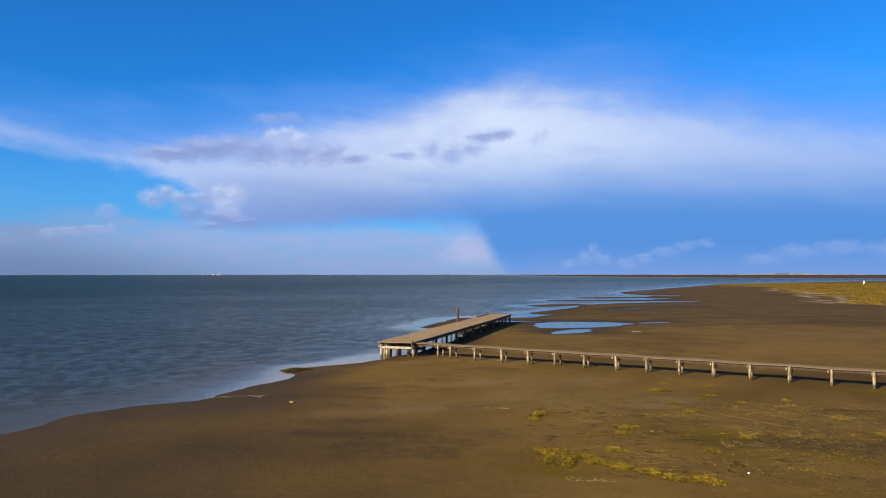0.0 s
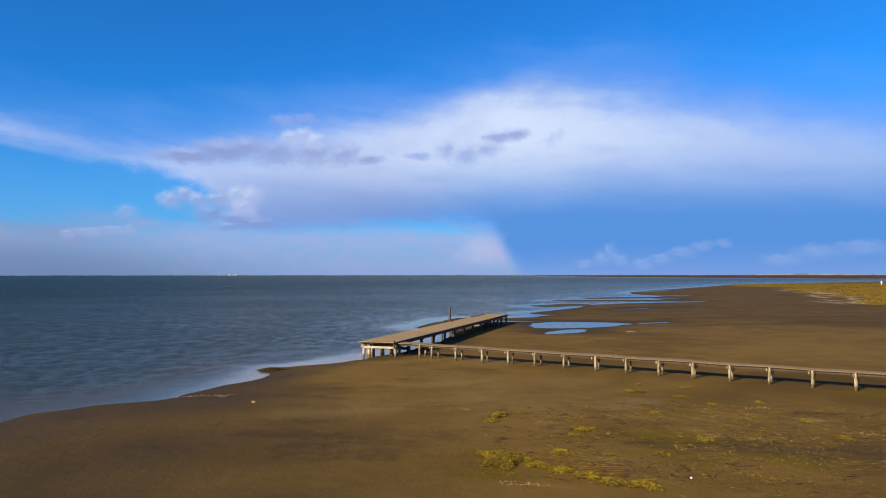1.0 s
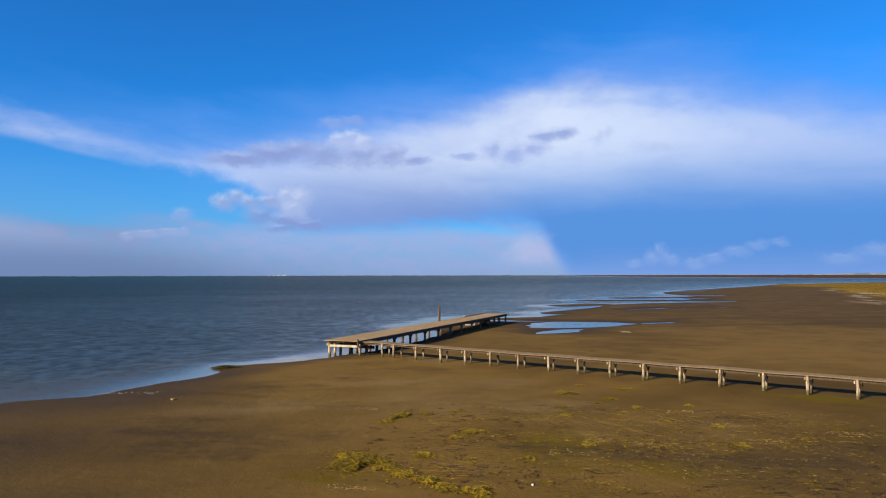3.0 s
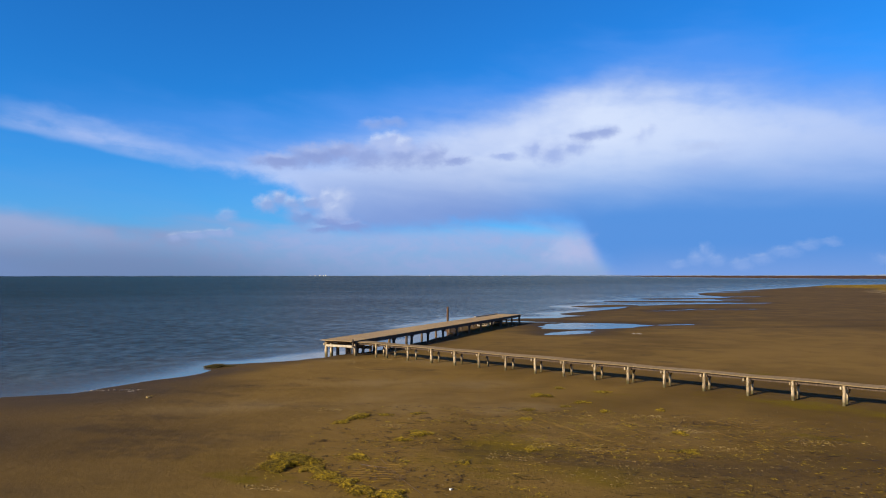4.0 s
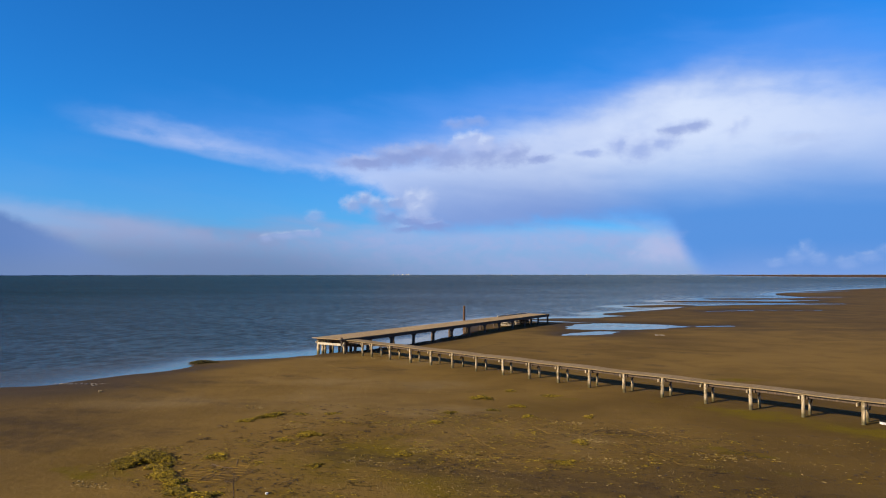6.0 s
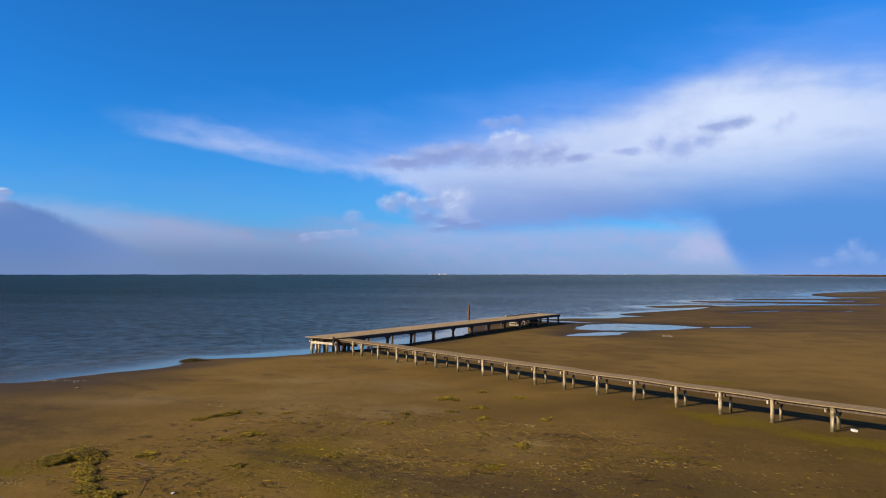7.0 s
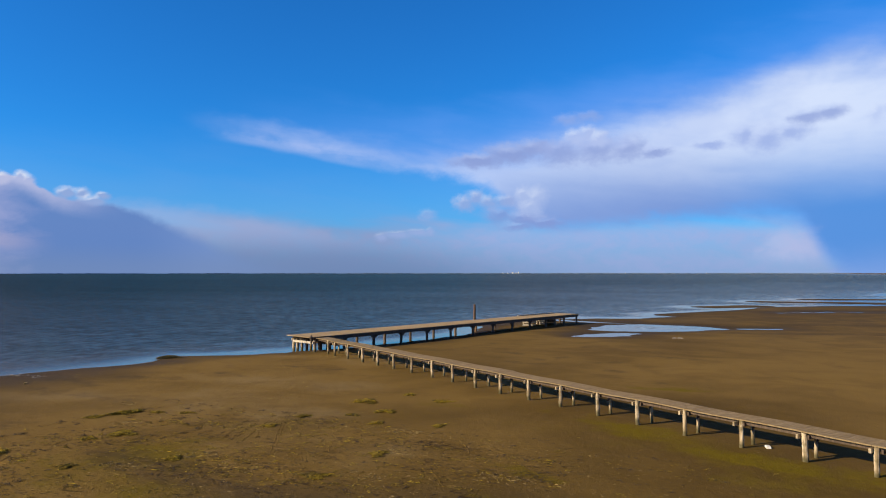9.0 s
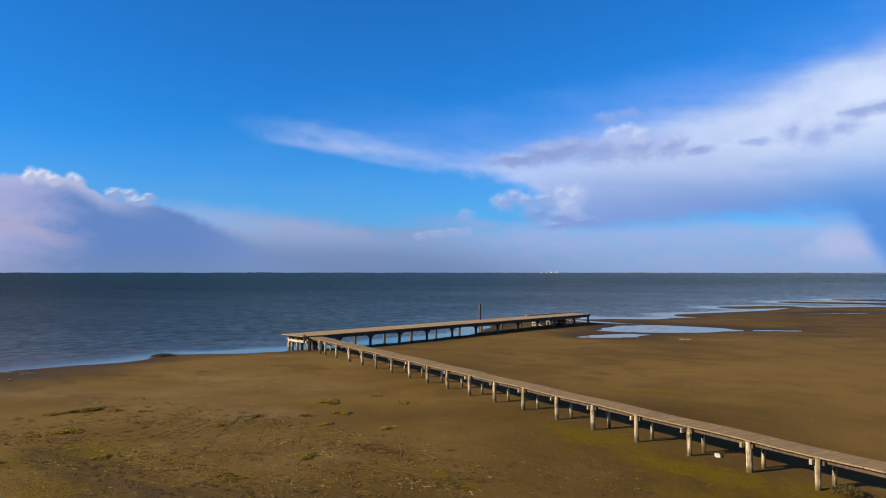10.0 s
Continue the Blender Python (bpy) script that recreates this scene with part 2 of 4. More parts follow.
sun = new("sun", bpy.data.lights.new("sun", "SUN"))
sun.data.energy, sun.data.angle, sun.data.color = 5.0, radians(0.6), (1.0, 0.83, 0.60)
ce = math.cos(radians(SUN_EL))
to_sun = Vector((ce * math.cos(radians(SUN_AZ)), ce * math.sin(radians(SUN_AZ)), math.sin(radians(SUN_EL))))
sun.matrix_world = look(to_sun * 100, (0, 0, 0))


# ---------------------------------------------------------------- materials
class Mat:
    """A small builder for node materials."""

    def __init__(self, name, rough=0.8, spec=0.3, metal=0.0):
        self.mat = bpy.data.materials.new(name)
        self.mat.use_nodes = True
        self.nt = self.mat.node_tree
        self.bsdf = self.nt.nodes["Principled BSDF"]
        self.bsdf.inputs["Roughness"].default_value = rough
        self.bsdf.inputs["Specular IOR Level"].default_value = spec
        self.bsdf.inputs["Metallic"].default_value = metal
        self.co = self.nt.nodes.new("ShaderNodeTexCoord")
        self.vector = None

    def put(self, sock, v):
        if isinstance(v, (int, float)):
            sock.default_value = v
        elif isinstance(v, tuple):
            sock.default_value = (*v, 1.0) if len(v) == 3 and len(sock.default_value) == 4 else v
        else:
            self.nt.links.new(v, sock)

    def noise(self, scale, detail=4.0, rough=0.55, stretch=(1, 1, 1), twist=0.0, which="Object"):
        mp = self.nt.nodes.new("ShaderNodeMapping")
        mp.inputs["Scale"].default_value = stretch
        self.nt.links.new(self.vector or self.co.outputs[which], mp.inputs[0])
        n = self.nt.nodes.new("ShaderNodeTexNoise")
        for k, v in (("Scale", scale), ("Detail", detail), ("Roughness", rough), ("Distortion", twist)):
            n.inputs[k].default_value = v
        self.nt.links.new(mp.outputs[0], n.inputs["Vector"])
        return n.outputs["Fac"]

    def math(self, op, a, b=0.0, clamp=False):
        n = self.nt.nodes.new("ShaderNodeMath")
        n.operation, n.use_clamp = op, clamp
        self.put(n.inputs[0], a), self.put(n.inputs[1], b)
        return n.outputs[0]

    def ramp(self, x, lo, hi, a=0.0, b=1.0):
        n = self.nt.nodes.new("ShaderNodeMapRange")
        n.interpolation_type = "SMOOTHSTEP"
        for s, v in zip(n.inputs, (x, lo, hi, a, b)):
            self.put(s, v)
        return n.outputs[0]

    def mix(self, f, a, b, blend="MIX"):
        n = self.nt.nodes.new("ShaderNodeMix")
        n.data_type, n.blend_type = "RGBA", blend
        self.put(n.inputs[0], f), self.put(n.inputs[6], a), self.put(n.inputs[7], b)
        return n.outputs[2]

    def attr(self, name):
        n = self.nt.nodes.new("ShaderNodeAttribute")
        n.attribute_name = name
        return n.outputs["Fac"]

    def random(self):
        return self.nt.nodes.new("ShaderNodeObjectInfo").outputs["Random"]

    def island(self):
        return self.nt.nodes.new("ShaderNodeNewGeometry").outputs["Random Per Island"]

    def color(self, v):
        self.put(self.bsdf.inputs["Base Color"], v)
        return self

    def rough(self, v):
        self.put(self.bsdf.inputs["Roughness"], v)
        return self

    def bump(self, height, strength=0.5, distance=0.02):
        n = self.nt.nodes.new("ShaderNodeBump")
        n.inputs["Strength"].default_value, n.inputs["Distance"].default_value = strength, distance
        self.put(n.inputs["Height"], height)
        self.nt.links.new(n.outputs[0], self.bsdf.inputs["Normal"])
        return self


def wood(name, pale, dark, green=0.0, rough=0.85, grain_way=(1, 1, 0.10), vary=0.35):
    w = Mat(name, rough, 0.2)
    shift = w.nt.nodes.new("ShaderNodeVectorMath")
    shift.operation = "ADD"
    w.nt.links.new(w.co.outputs["Object"], shift.inputs[0])
    w.put(shift.inputs[1], w.math("MULTIPLY", w.random(), 40.0))
    w.vector = shift.outputs[0]
    grain = w.noise(11.0, 6.0, 0.65, grain_way, 0.3)
    blotch = w.noise(3.0, 4.0, 0.65)
    c = w.mix(w.ramp(grain, 0.35, 0.68), dark, pale)
    c = w.mix(w.ramp(blotch, 0.48, 0.68, 0.0, 0.65), c, dark)
    c = w.mix(w.math("MULTIPLY", w.random(), vary), c, dark)
    if green:
        c = w.mix(w.ramp(w.noise(3.0, 4.0), 0.5, 0.7, 0.0, green), c, (0.10, 0.10, 0.03))
        up = w.nt.nodes.new("ShaderNodeSeparateXYZ")
        w.nt.links.new(w.co.outputs["Object"], up.inputs[0])
        tide = w.math("ADD", up.outputs[2], w.math("MULTIPLY", blotch, 0.5))
        c = w.mix(w.ramp(tide, -0.48, -0.72, 0.0, 0.85), c, (0.060, 0.052, 0.016))
    return w.color(c).bump(grain, 0.6, 0.02).mat


def sand_material():
    s = Mat("sand", 0.95, 0.08)
    wide, mid, fine, grit = s.noise(0.035, 4.0, 0.6, (1, 1, 1), 0.4), s.noise(0.22, 5.0, 0.6, (1, 1, 1), 0.6), s.noise(1.7, 6.0, 0.65), s.noise(14.0, 4.0, 0.7)
    litter = s.attr("litter")
    c = s.mix(s.ramp(wide, 0.28, 0.56), SAND_DARK, SAND_PALE)
    c = s.mix(s.ramp(mid, 0.45, 0.66, 0.0, 0.34), c, SAND_DARK)
    c = s.mix(s.ramp(fine, 0.5, 0.72, 0.0, 0.22), c, SAND_PALE)
    c = s.mix(s.math("MULTIPLY", s.ramp(grit, 0.52, 0.7, 0.0, 0.4), s.ramp(litter, 0.0, 1.0, 0.35, 1.0)), c, SAND_DARK)
    band = s.noise(0.34, 5.0, 0.6, (0.5, 0.9, 1), 0.9)
    c = s.mix(s.ramp(band, 0.5, 0.68, 0.0, 0.22), c, SAND_DARK)
    c = s.mix(s.ramp(band, 0.46, 0.34, 0.0, 0.14), c, SAND_PALE)
    c = s.mix(s.math("MULTIPLY", s.attr("mud"), s.ramp(mid, 0.35, 0.6, 0.5, 0.9)), c, (0.076, 0.049, 0.017))
    c = s.mix(s.math("MULTIPLY", s.attr("mud"), s.ramp(s.noise(0.06, 5.0, 0.6, (0.5, 1.2, 1), 0.8), 0.52, 0.68, 0.0, 0.45)), c, (0.128, 0.086, 0.036))
    speck = s.noise(7.0, 4.0, 0.75)
    c = s.mix(s.math("MULTIPLY", s.ramp(speck, 0.58, 0.64), s.math("MULTIPLY", litter, 0.75)), c, (0.032, 0.019, 0.006))
    c = s.mix(s.ramp(s.noise(0.09, 4.0, 0.6, (0.6, 1.2, 1), 0.5), 0.45, 0.7, 0.0, 0.35), c, (0.115, 0.070, 0.011))
    scratch = s.noise(2.2, 5.0, 0.75, (0.6, 1.4, 1), 0.8)
    spread = s.math("MULTIPLY", litter, s.ramp(s.noise(0.25, 4.0, 0.6, (0.7, 1.2, 1), 0.4), 0.42, 0.60, 0.1, 1.0))
    c = s.mix(s.math("MULTIPLY", s.ramp(scratch, 0.57, 0.63), spread), c, (0.032, 0.019, 0.006))
    c = s.mix(s.math("MULTIPLY", s.ramp(scratch, 0.41, 0.34), s.math("MULTIPLY", spread, 0.7)), c, (0.27, 0.175, 0.06))
    alga = s.math("MULTIPLY", s.ramp(s.noise(0.11, 5.0, 0.65, (1, 1, 1), 0.5), 0.52, 0.72), s.attr("alga"))
    alga = s.math("ADD", alga, s.math("MULTIPLY", s.ramp(s.attr("alga"), 0.95, 1.5, 0.0, 0.75), s.ramp(fine, 0.36, 0.6, 0.35, 1.0)))
    c = s.mix(s.math("MULTIPLY", alga, 1.0, True), c, (0.130, 0.092, 0.002))
    marsh = s.math("MULTIPLY", s.attr("marsh"), s.ramp(s.noise(0.06, 5.0, 0.65), 0.3, 0.5))
    c = s.mix(marsh, c, s.mix(s.ramp(s.noise(0.15, 4.0), 0.4, 0.6), (0.105, 0.066, 0.003), (0.24, 0.150, 0.006)))
    streak = s.math("MULTIPLY", s.attr("pale"), s.ramp(s.noise(0.12, 5.0, 0.7, (1.2, 0.35, 1)), 0.52, 0.57))
    c = s.mix(streak, c, (0.46, 0.38, 0.25))
    c = s.mix(s.attr("far"), c, s.mix(s.ramp(s.noise(0.01, 4.0), 0.4, 0.6), (0.070, 0.036, 0.015), (0.11, 0.056, 0.022)))
    c = s.mix(s.math("MULTIPLY", s.attr("stain"), s.ramp(fine, 0.35, 0.6, 0.25, 0.58)), c, (0.046, 0.030, 0.015))
    c = s.mix(s.math("MULTIPLY", s.attr("dry"), s.ramp(mid, 0.35, 0.6, 0.5, 0.15)), c, (0.240, 0.170, 0.075))
    wet = s.attr("wet")
    c = s.mix(s.math("MULTIPLY", wet, s.ramp(mid, 0.3, 0.7, 0.88, 0.70)), c, (0.038, 0.027, 0.016))
    s.color(c)
    s.rough(s.ramp(wet, 0.55, 1.0, 0.95, 0.75))
    h = s.math("ADD", s.math("ADD", s.math("MULTIPLY", fine, 0.8), s.math("MULTIPLY", grit, 0.15)), s.math("MULTIPLY", s.math("ADD", s.math("MULTIPLY", speck, 0.5), s.math("MULTIPLY", scratch, 0.5)), s.ramp(litter, 0.0, 1.0, 0.2, 1.0)))
    return s.bump(h, 0.8, 0.07).mat


def water_material():
    """Rippled sea: dark body, and a share of rough mirror that grows where the water lies shallow and calm; azimuth and
    noise paint further sheen into it.
    """
    w = Mat("water")
    nt = w.nt
    swell = w.noise(0.8, 4.0, 0.6, (0.45, 1.3, 1), 0.5)
    chop = w.noise(4.0, 4.0, 0.65, (0.5, 1.4, 1), 0.4)
    gust = w.noise(0.02, 5.0, 0.65, (0.35, 1.6, 1), 0.3)
    shoal = w.attr("shoal")
    bank = w.attr("bank")
    calm = w.attr("calm")
    deep = w.mix(w.ramp(gust, 0.35, 0.65), (0.004, 0.012, 0.013), (0.006, 0.014, 0.015))
    deep = w.mix(bank, deep, (0.014, 0.016, 0.017))
    body = nt.nodes.new("ShaderNodeBsdfDiffuse")
    # calm water's pale body: silt, plus bright sky reflection put into the colour
    w.put(body.inputs["Color"], w.mix(w.ramp(calm, 0.5, 1.0), w.mix(shoal, deep, (0.085, 0.068, 0.052)), (0.170, 0.135, 0.115)))
    gloss = nt.nodes.new("ShaderNodeBsdfGlossy")
    gloss.inputs["Color"].default_value = (1.0, 0.92, 0.73, 1)
    w.put(gloss.inputs["Roughness"], w.ramp(calm, 0.2, 0.95, 0.20, 0.06))
    h = w.math("ADD", swell, w.math("MULTIPLY", chop, 0.7))
    bump = nt.nodes.new("ShaderNodeBump")
    bump.inputs["Strength"].default_value, bump.inputs["Distance"].default_value = 1.0, 0.34
    w.put(bump.inputs["Height"], w.math("MULTIPLY", h, w.math("MULTIPLY", w.ramp(shoal, 0.2, 0.95, 1.0, 0.4), w.ramp(calm, 0.0, 1.0, 1.0, 0.04))))
    nt.links.new(bump.outputs[0], gloss.inputs["Normal"])
    # noise that paints light and dark wave dashes into the mirror share
    patch = w.math("ADD", w.math("MULTIPLY", w.noise(0.9, 4.0, 0.65, (0.8, 0.6, 1), 0.4), 0.6), w.math("MULTIPLY", w.noise(2.6, 4.0, 0.65, (0.55, 0.9, 1), 0.4), 0.4))
    share_ = w.math("ADD", w.ramp(gust, 0.3, 0.7, SEA_GLOSS, SEA_GLOSS + 0.06), w.math("ADD", w.math("MULTIPLY", calm, 0.24), w.math("MULTIPLY", bank, 0.12)))
    # painted sheen: mirror share raised eastward, under the bright cloud, and cut in the west
    share_ = w.math("MULTIPLY", share_, w.attr("azimuth_sheen"))
    share_ = w.math("MULTIPLY", share_, w.mix(w.ramp(shoal, 0.2, 0.8), w.ramp(patch, 0.38, 0.62, 0.70, 1.28), (1.0, 1.0, 1.0)), True)
    both = nt.nodes.new("ShaderNodeMixShader")
    w.put(both.inputs[0], share_)
    nt.links.new(body.outputs[0], both.inputs[1])
    nt.links.new(gloss.outputs[0], both.inputs[2])
    nt.nodes.remove(w.bsdf)
    out = [n for n in nt.nodes if n.bl_idname == "ShaderNodeOutputMaterial"][0]
    nt.links.new(both.outputs[0], out.inputs["Surface"])
    return w.mat


SEA_GLOSS = 0.22
SAND_DARK, SAND_PALE = (0.078, 0.046, 0.008), (0.190, 0.117, 0.027)
SAND, SEA = sand_material(), water_material()
PLANK = wood("weathered_plank", (0.345, 0.250, 0.125), (0.215, 0.150, 0.070), grain_way=(1, 0.1, 1), vary=0.2)
POST = wood("weathered_post", (0.74, 0.60, 0.38), (0.15, 0.105, 0.052), 0.35)
BEAM = wood("dark_beam", (0.16, 0.11, 0.07), (0.07, 0.05, 0.035))
DECK = wood("worn_deck_plank", (0.43, 0.315, 0.165), (0.25, 0.175, 0.088), grain_way=(1, 0.1, 1))
PALE = wood("bleached_beam", (0.60, 0.54, 0.43), (0.36, 0.30, 0.21))
PILE = wood("brown_pile", (0.20, 0.115, 0.055), (0.075, 0.040, 0.022))


# ---------------------------------------------------------------- helpers
def part(name, bm, material, parent=None, label=""):
    me = bpy.data.meshes.new(name)
    bm.to_mesh(me)
    bm.free()
    me.materials.append(material)
    ob = new(name, me)
    ob.parent = parent
    return tagged(ob, label)


def share(name, me, parent, m):
    """A further object on the mesh me."""
    ob = new(name, me)
    ob.parent = parent
    ob.matrix_local = m
    return ob


def thing(name, label, category, at=(0, 0, 0), group="", kind=""):
    ob = new(name)
    ob.location = at
    return tagged(ob, label, category, group, kind)


def box(bm, size, m=Matrix(), bevel=0.0, rough=0.0, cuts=0, seed=0):
    r = bmesh.ops.create_cube(bm, size=1.0, matrix=m @ Matrix.Diagonal((*size, 1)))
    vs = r["verts"]
    if cuts:
        es = list({e for v in vs for e in v.link_edges})
        bmesh.ops.subdivide_edges(bm, edges=es, cuts=cuts, use_grid_fill=True)
        vs = list({v for v in bm.verts})
    if bevel:
        es = list({e for v in vs for e in v.link_edges if e.calc_face_angle(0) > 0.5})
        bmesh.ops.bevel(bm, geom=es, offset=bevel, segments=1, affect="EDGES")
    if rough:
        rng = random.Random(seed)
        for v in bm.verts:
            v.co += Vector((rng.uniform(-rough, rough), rng.uniform(-rough, rough), rng.uniform(-rough, rough)))
    return bm


def box_mesh(name, size, material, bevel=0.01, rough=0.0, cuts=0, seed=0, shift=(0, 0, 0)):
    bm = box(bmesh.new(), size, Matrix.Translation(shift), bevel, rough, cuts, seed)
    me = bpy.data.meshes.new(name)
    bm.to_mesh(me)
    bm.free()
    me.materials.append(material)
    return me


# ---------------------------------------------------------------- ground and water
def soft(v, lo, hi):
    k = np.clip((v - lo) / (hi - lo), 0, 1)
    return k * k * (3 - 2 * k)


def lattice(x, y, seed=0):
    """Smooth value noise between -1 and 1 on arrays."""
    xi, yi = np.floor(x).astype(np.int64), np.floor(y).astype(np.int64)
    fx, fy = x - xi, y - yi
    fx, fy = fx * fx * (3 - 2 * fx), fy * fy * (3 - 2 * fy)

    def h(a, b):
        n = (a * 374761393 + b * 668265263 + seed * 974711) & 0x7FFFFFFF
        n = ((n ^ (n >> 13)) * 1274126177) & 0x7FFFFFFF
        return ((n ^ (n >> 16)) & 0xFFFF) / 32767.5 - 1.0

    return (h(xi, yi) * (1 - fx) + h(xi + 1, yi) * fx) * (1 - fy) + (h(xi, yi + 1) * (1 - fx) + h(xi + 1, yi + 1) * fx) * fy


def distance(poly, x, y):
    """Signed distance to a closed outline, positive inside."""
    best, inside = np.full(x.shape, 1e18), np.zeros(x.shape, bool)
    for (x0, y0), (x1, y1) in zip(poly, poly[1:] + poly[:1]):
        dx, dy = x1 - x0, y1 - y0
        k = np.clip(((x - x0) * dx + (y - y0) * dy) / (dx * dx + dy * dy), 0, 1)
        best = np.minimum(best, (x - x0 - k * dx) ** 2 + (y - y0 - k * dy) ** 2)
        if dy:
            inside ^= ((y0 > y) != (y1 > y)) & (x < x0 + (y - y0) / dy * dx)
    return np.where(inside, 1, -1) * np.sqrt(best)


def capsule(a, b, r, x, y):
    dx, dy = b[0] - a[0], b[1] - a[1]
    k = np.clip(((x - a[0]) * dx + (y - a[1]) * dy) / (dx * dx + dy * dy), 0, 1)
    return r - np.hypot(x - a[0] - k * dx, y - a[1] - k * dy)


FLAT = [(-500, -150), (-120, -5), (-45, 22), (-24, 30), (-20.4, 33.0), (-19.9, 36.2), (-17.8, 39.0), (-14.6, 40.8), (-13.6, 43.5), (-13.0, 45.6), (-11.2, 48.2), (-10.9, 51.6), (-12.4, 54.0),
        (-10.3, 55.4), (-7.8, 57.2), (-5.3, 60.3), (-3.6, 64), (-1.5, 69), (0.8, 75.8), (2.4, 82), (2.2, 87), (-0.8, 94.5), (1.6, 102), (5.2, 112.5), (10.8, 116.6),
        (15.4, 118.2), (18, 122.6), (20.6, 125.2), (17.2, 127.4), (16.6, 132), (21.6, 138.6), (29.5, 152), (34, 165), (47, 175), (60, 182), (64, 196), (61, 205), (66, 222), (73, 232), (70, 245), (68, 256), (71, 272), (82, 298),
        (103, 331), (150, 403), (199, 489), (262, 545), (474, 724), (700, 800), (4900, 1500), (4900, -4900), (-4900, -4900), (-4900, -1500)]
FARLAND = [(420, 4600), (372, 3000), (369, 2040), (476, 1380), (600, 1060), (1500, 1150), (4900, 1900), (4900, 4600)]
BARS = [((-1.4, 96), (4.0, 115), 1.8), ((24.0, 160), (31.5, 167), 4.2), ((34, 191.5), (70, 194), 4.6), ((45, 212), (74, 222), 4.4), ((50, 187.5), (70, 189.0), 1.6)]
INLETS = [((52, 179.5), (69, 185.5), 1.5), ((48, 202), (68, 207), 1.6), ((60, 231), (82, 238), 2.0), ((35.5, 143), (44, 150), 0.5), ((44, 150), (57, 153), 0.3), ((6, 109.5), (11, 108.3), 0.8), ((11, 108.3), (16.2, 107.0), 0.5),
          ((81, 290), (93, 298), 2.0), ((94, 313), (106, 319), 2.0), ((30.5, 104.2), (34.5, 105.6), 0.35)]
POND_A = [(13.0, 95.0), (13.6, 103.6), (17.8, 107.2), (23.0, 106.8), (27.0, 105.6), (29.5, 103.6), (27, 100.6), (24.0, 97.6), (19, 94.6)]
POND_B = [(14.0, 85.6), (14.4, 89.0), (17.4, 92.4), (20.6, 92.8), (18.6, 87.2)]
MARSH = [(97, 152), (99, 164), (104, 186), (118, 215), (132, 250), (146, 290), (165, 345), (176, 392), (152, 402), (199, 485), (262, 541), (360, 600), (800, 780), (4000, 1200), (4000, 300), (300, 120), (140, 140)]


def ground_height(x, y):
    """Height of the sand, and how far each place lies from the water's edge."""
    far = np.clip(np.hypot(x, y) / 300, 0.35, 3)
    wob = lattice(x / 3.1, y / 3.1, 3) * 0.35 + lattice(x / 1.1, y / 1.1, 4) * 0.14 + lattice(x / 9, y / 6, 5) * 0.5 * far
    d = np.maximum(distance(FLAT, x, y), distance(FARLAND, x, y))
    for a, b, r in BARS:
        d = np.maximum(d, capsule(a, b, r, x, y))
    for a, b, r in INLETS:
        d = np.minimum(d, -capsule(a, b, r, x, y) * 0.8)
    d = np.minimum(d, np.minimum(-distance(POND_A, x, y), -distance(POND_B, x, y)))
    d = d + wob + (lattice(x / 3.4, y / 0.9, 6) * 0.45 + lattice(x / 1.4, y / 0.5, 7) * 0.25) * soft(y, 80, 90) * soft(-y, -135, -115)
    dry = 0.19 * (1 - np.exp(-np.maximum(d, 0) / 3.5)) + np.clip((44 - y) * 0.014, 0, 0.22) * soft(d, 1, 10)
    z = WATER + np.where(d > 0, dry, np.maximum(0.05 * d, -1.0))
    z = z + np.where(d > 1, 1, np.maximum(d, 0)) * (lattice(x / 5, y / 7, 8) * 0.03 + lattice(x / 1.6, y / 2.2, 9) * 0.012 + lattice(x / 0.5, y / 0.6, 10) * 0.006)
    return z, d


def rings():
    r = [6.0]
    while r[-1] < 4650:
        r.append(r[-1] * (1.007 if r[-1] < 150 else 1.012))
    a = list(np.radians(np.arange(22, 168, 0.2))) + list(np.radians(np.arange(168, 382, 4.0)))
    rr, aa = np.meshgrid(np.array(r), np.array(a), indexing="ij")
    return 18 + rr * np.cos(aa), -4 + rr * np.sin(aa)


def sheet(name, x, y, z, material, layers):
    n, k = x.shape
    co = np.stack([x, y, z], -1).reshape(-1, 3)
    co = np.vstack([co, [[18, -4, float(z[0].mean())]]])
    i = np.arange(n * k).reshape(n, k)
    j = np.roll(i, -1, axis=1)
    quads = np.stack([i[:-1], i[1:], j[1:], j[:-1]], -1).reshape(-1, 4)
    tris = np.stack([i[0], j[0], np.full(k, n * k)], -1)
    me = bpy.data.meshes.new(name)
    me.vertices.add(len(co))
    me.vertices.foreach_set("co", co.astype(np.float32).ravel())
    loops = np.concatenate([quads.ravel(), tris.ravel()]).astype(np.int32)
    me.loops.add(len(loops))
    me.loops.foreach_set("vertex_index", loops)
    me.polygons.add(len(quads) + len(tris))
    start = np.concatenate([np.arange(len(quads)) * 4, len(quads) * 4 + np.arange(len(tris)) * 3]).astype(np.int32)
    me.polygons.foreach_set("loop_start", start)
    me.polygons.foreach_set("use_smooth", np.ones(len(start), bool))
    me.update(calc_edges=True)
    for key, v in layers.items():
        at = me.attributes.new(key, "FLOAT", "POINT")
        at.data.foreach_set("value", np.append(v.ravel(), 0).astype(np.float32))
    me.materials.append(material)
    return new(name, me)


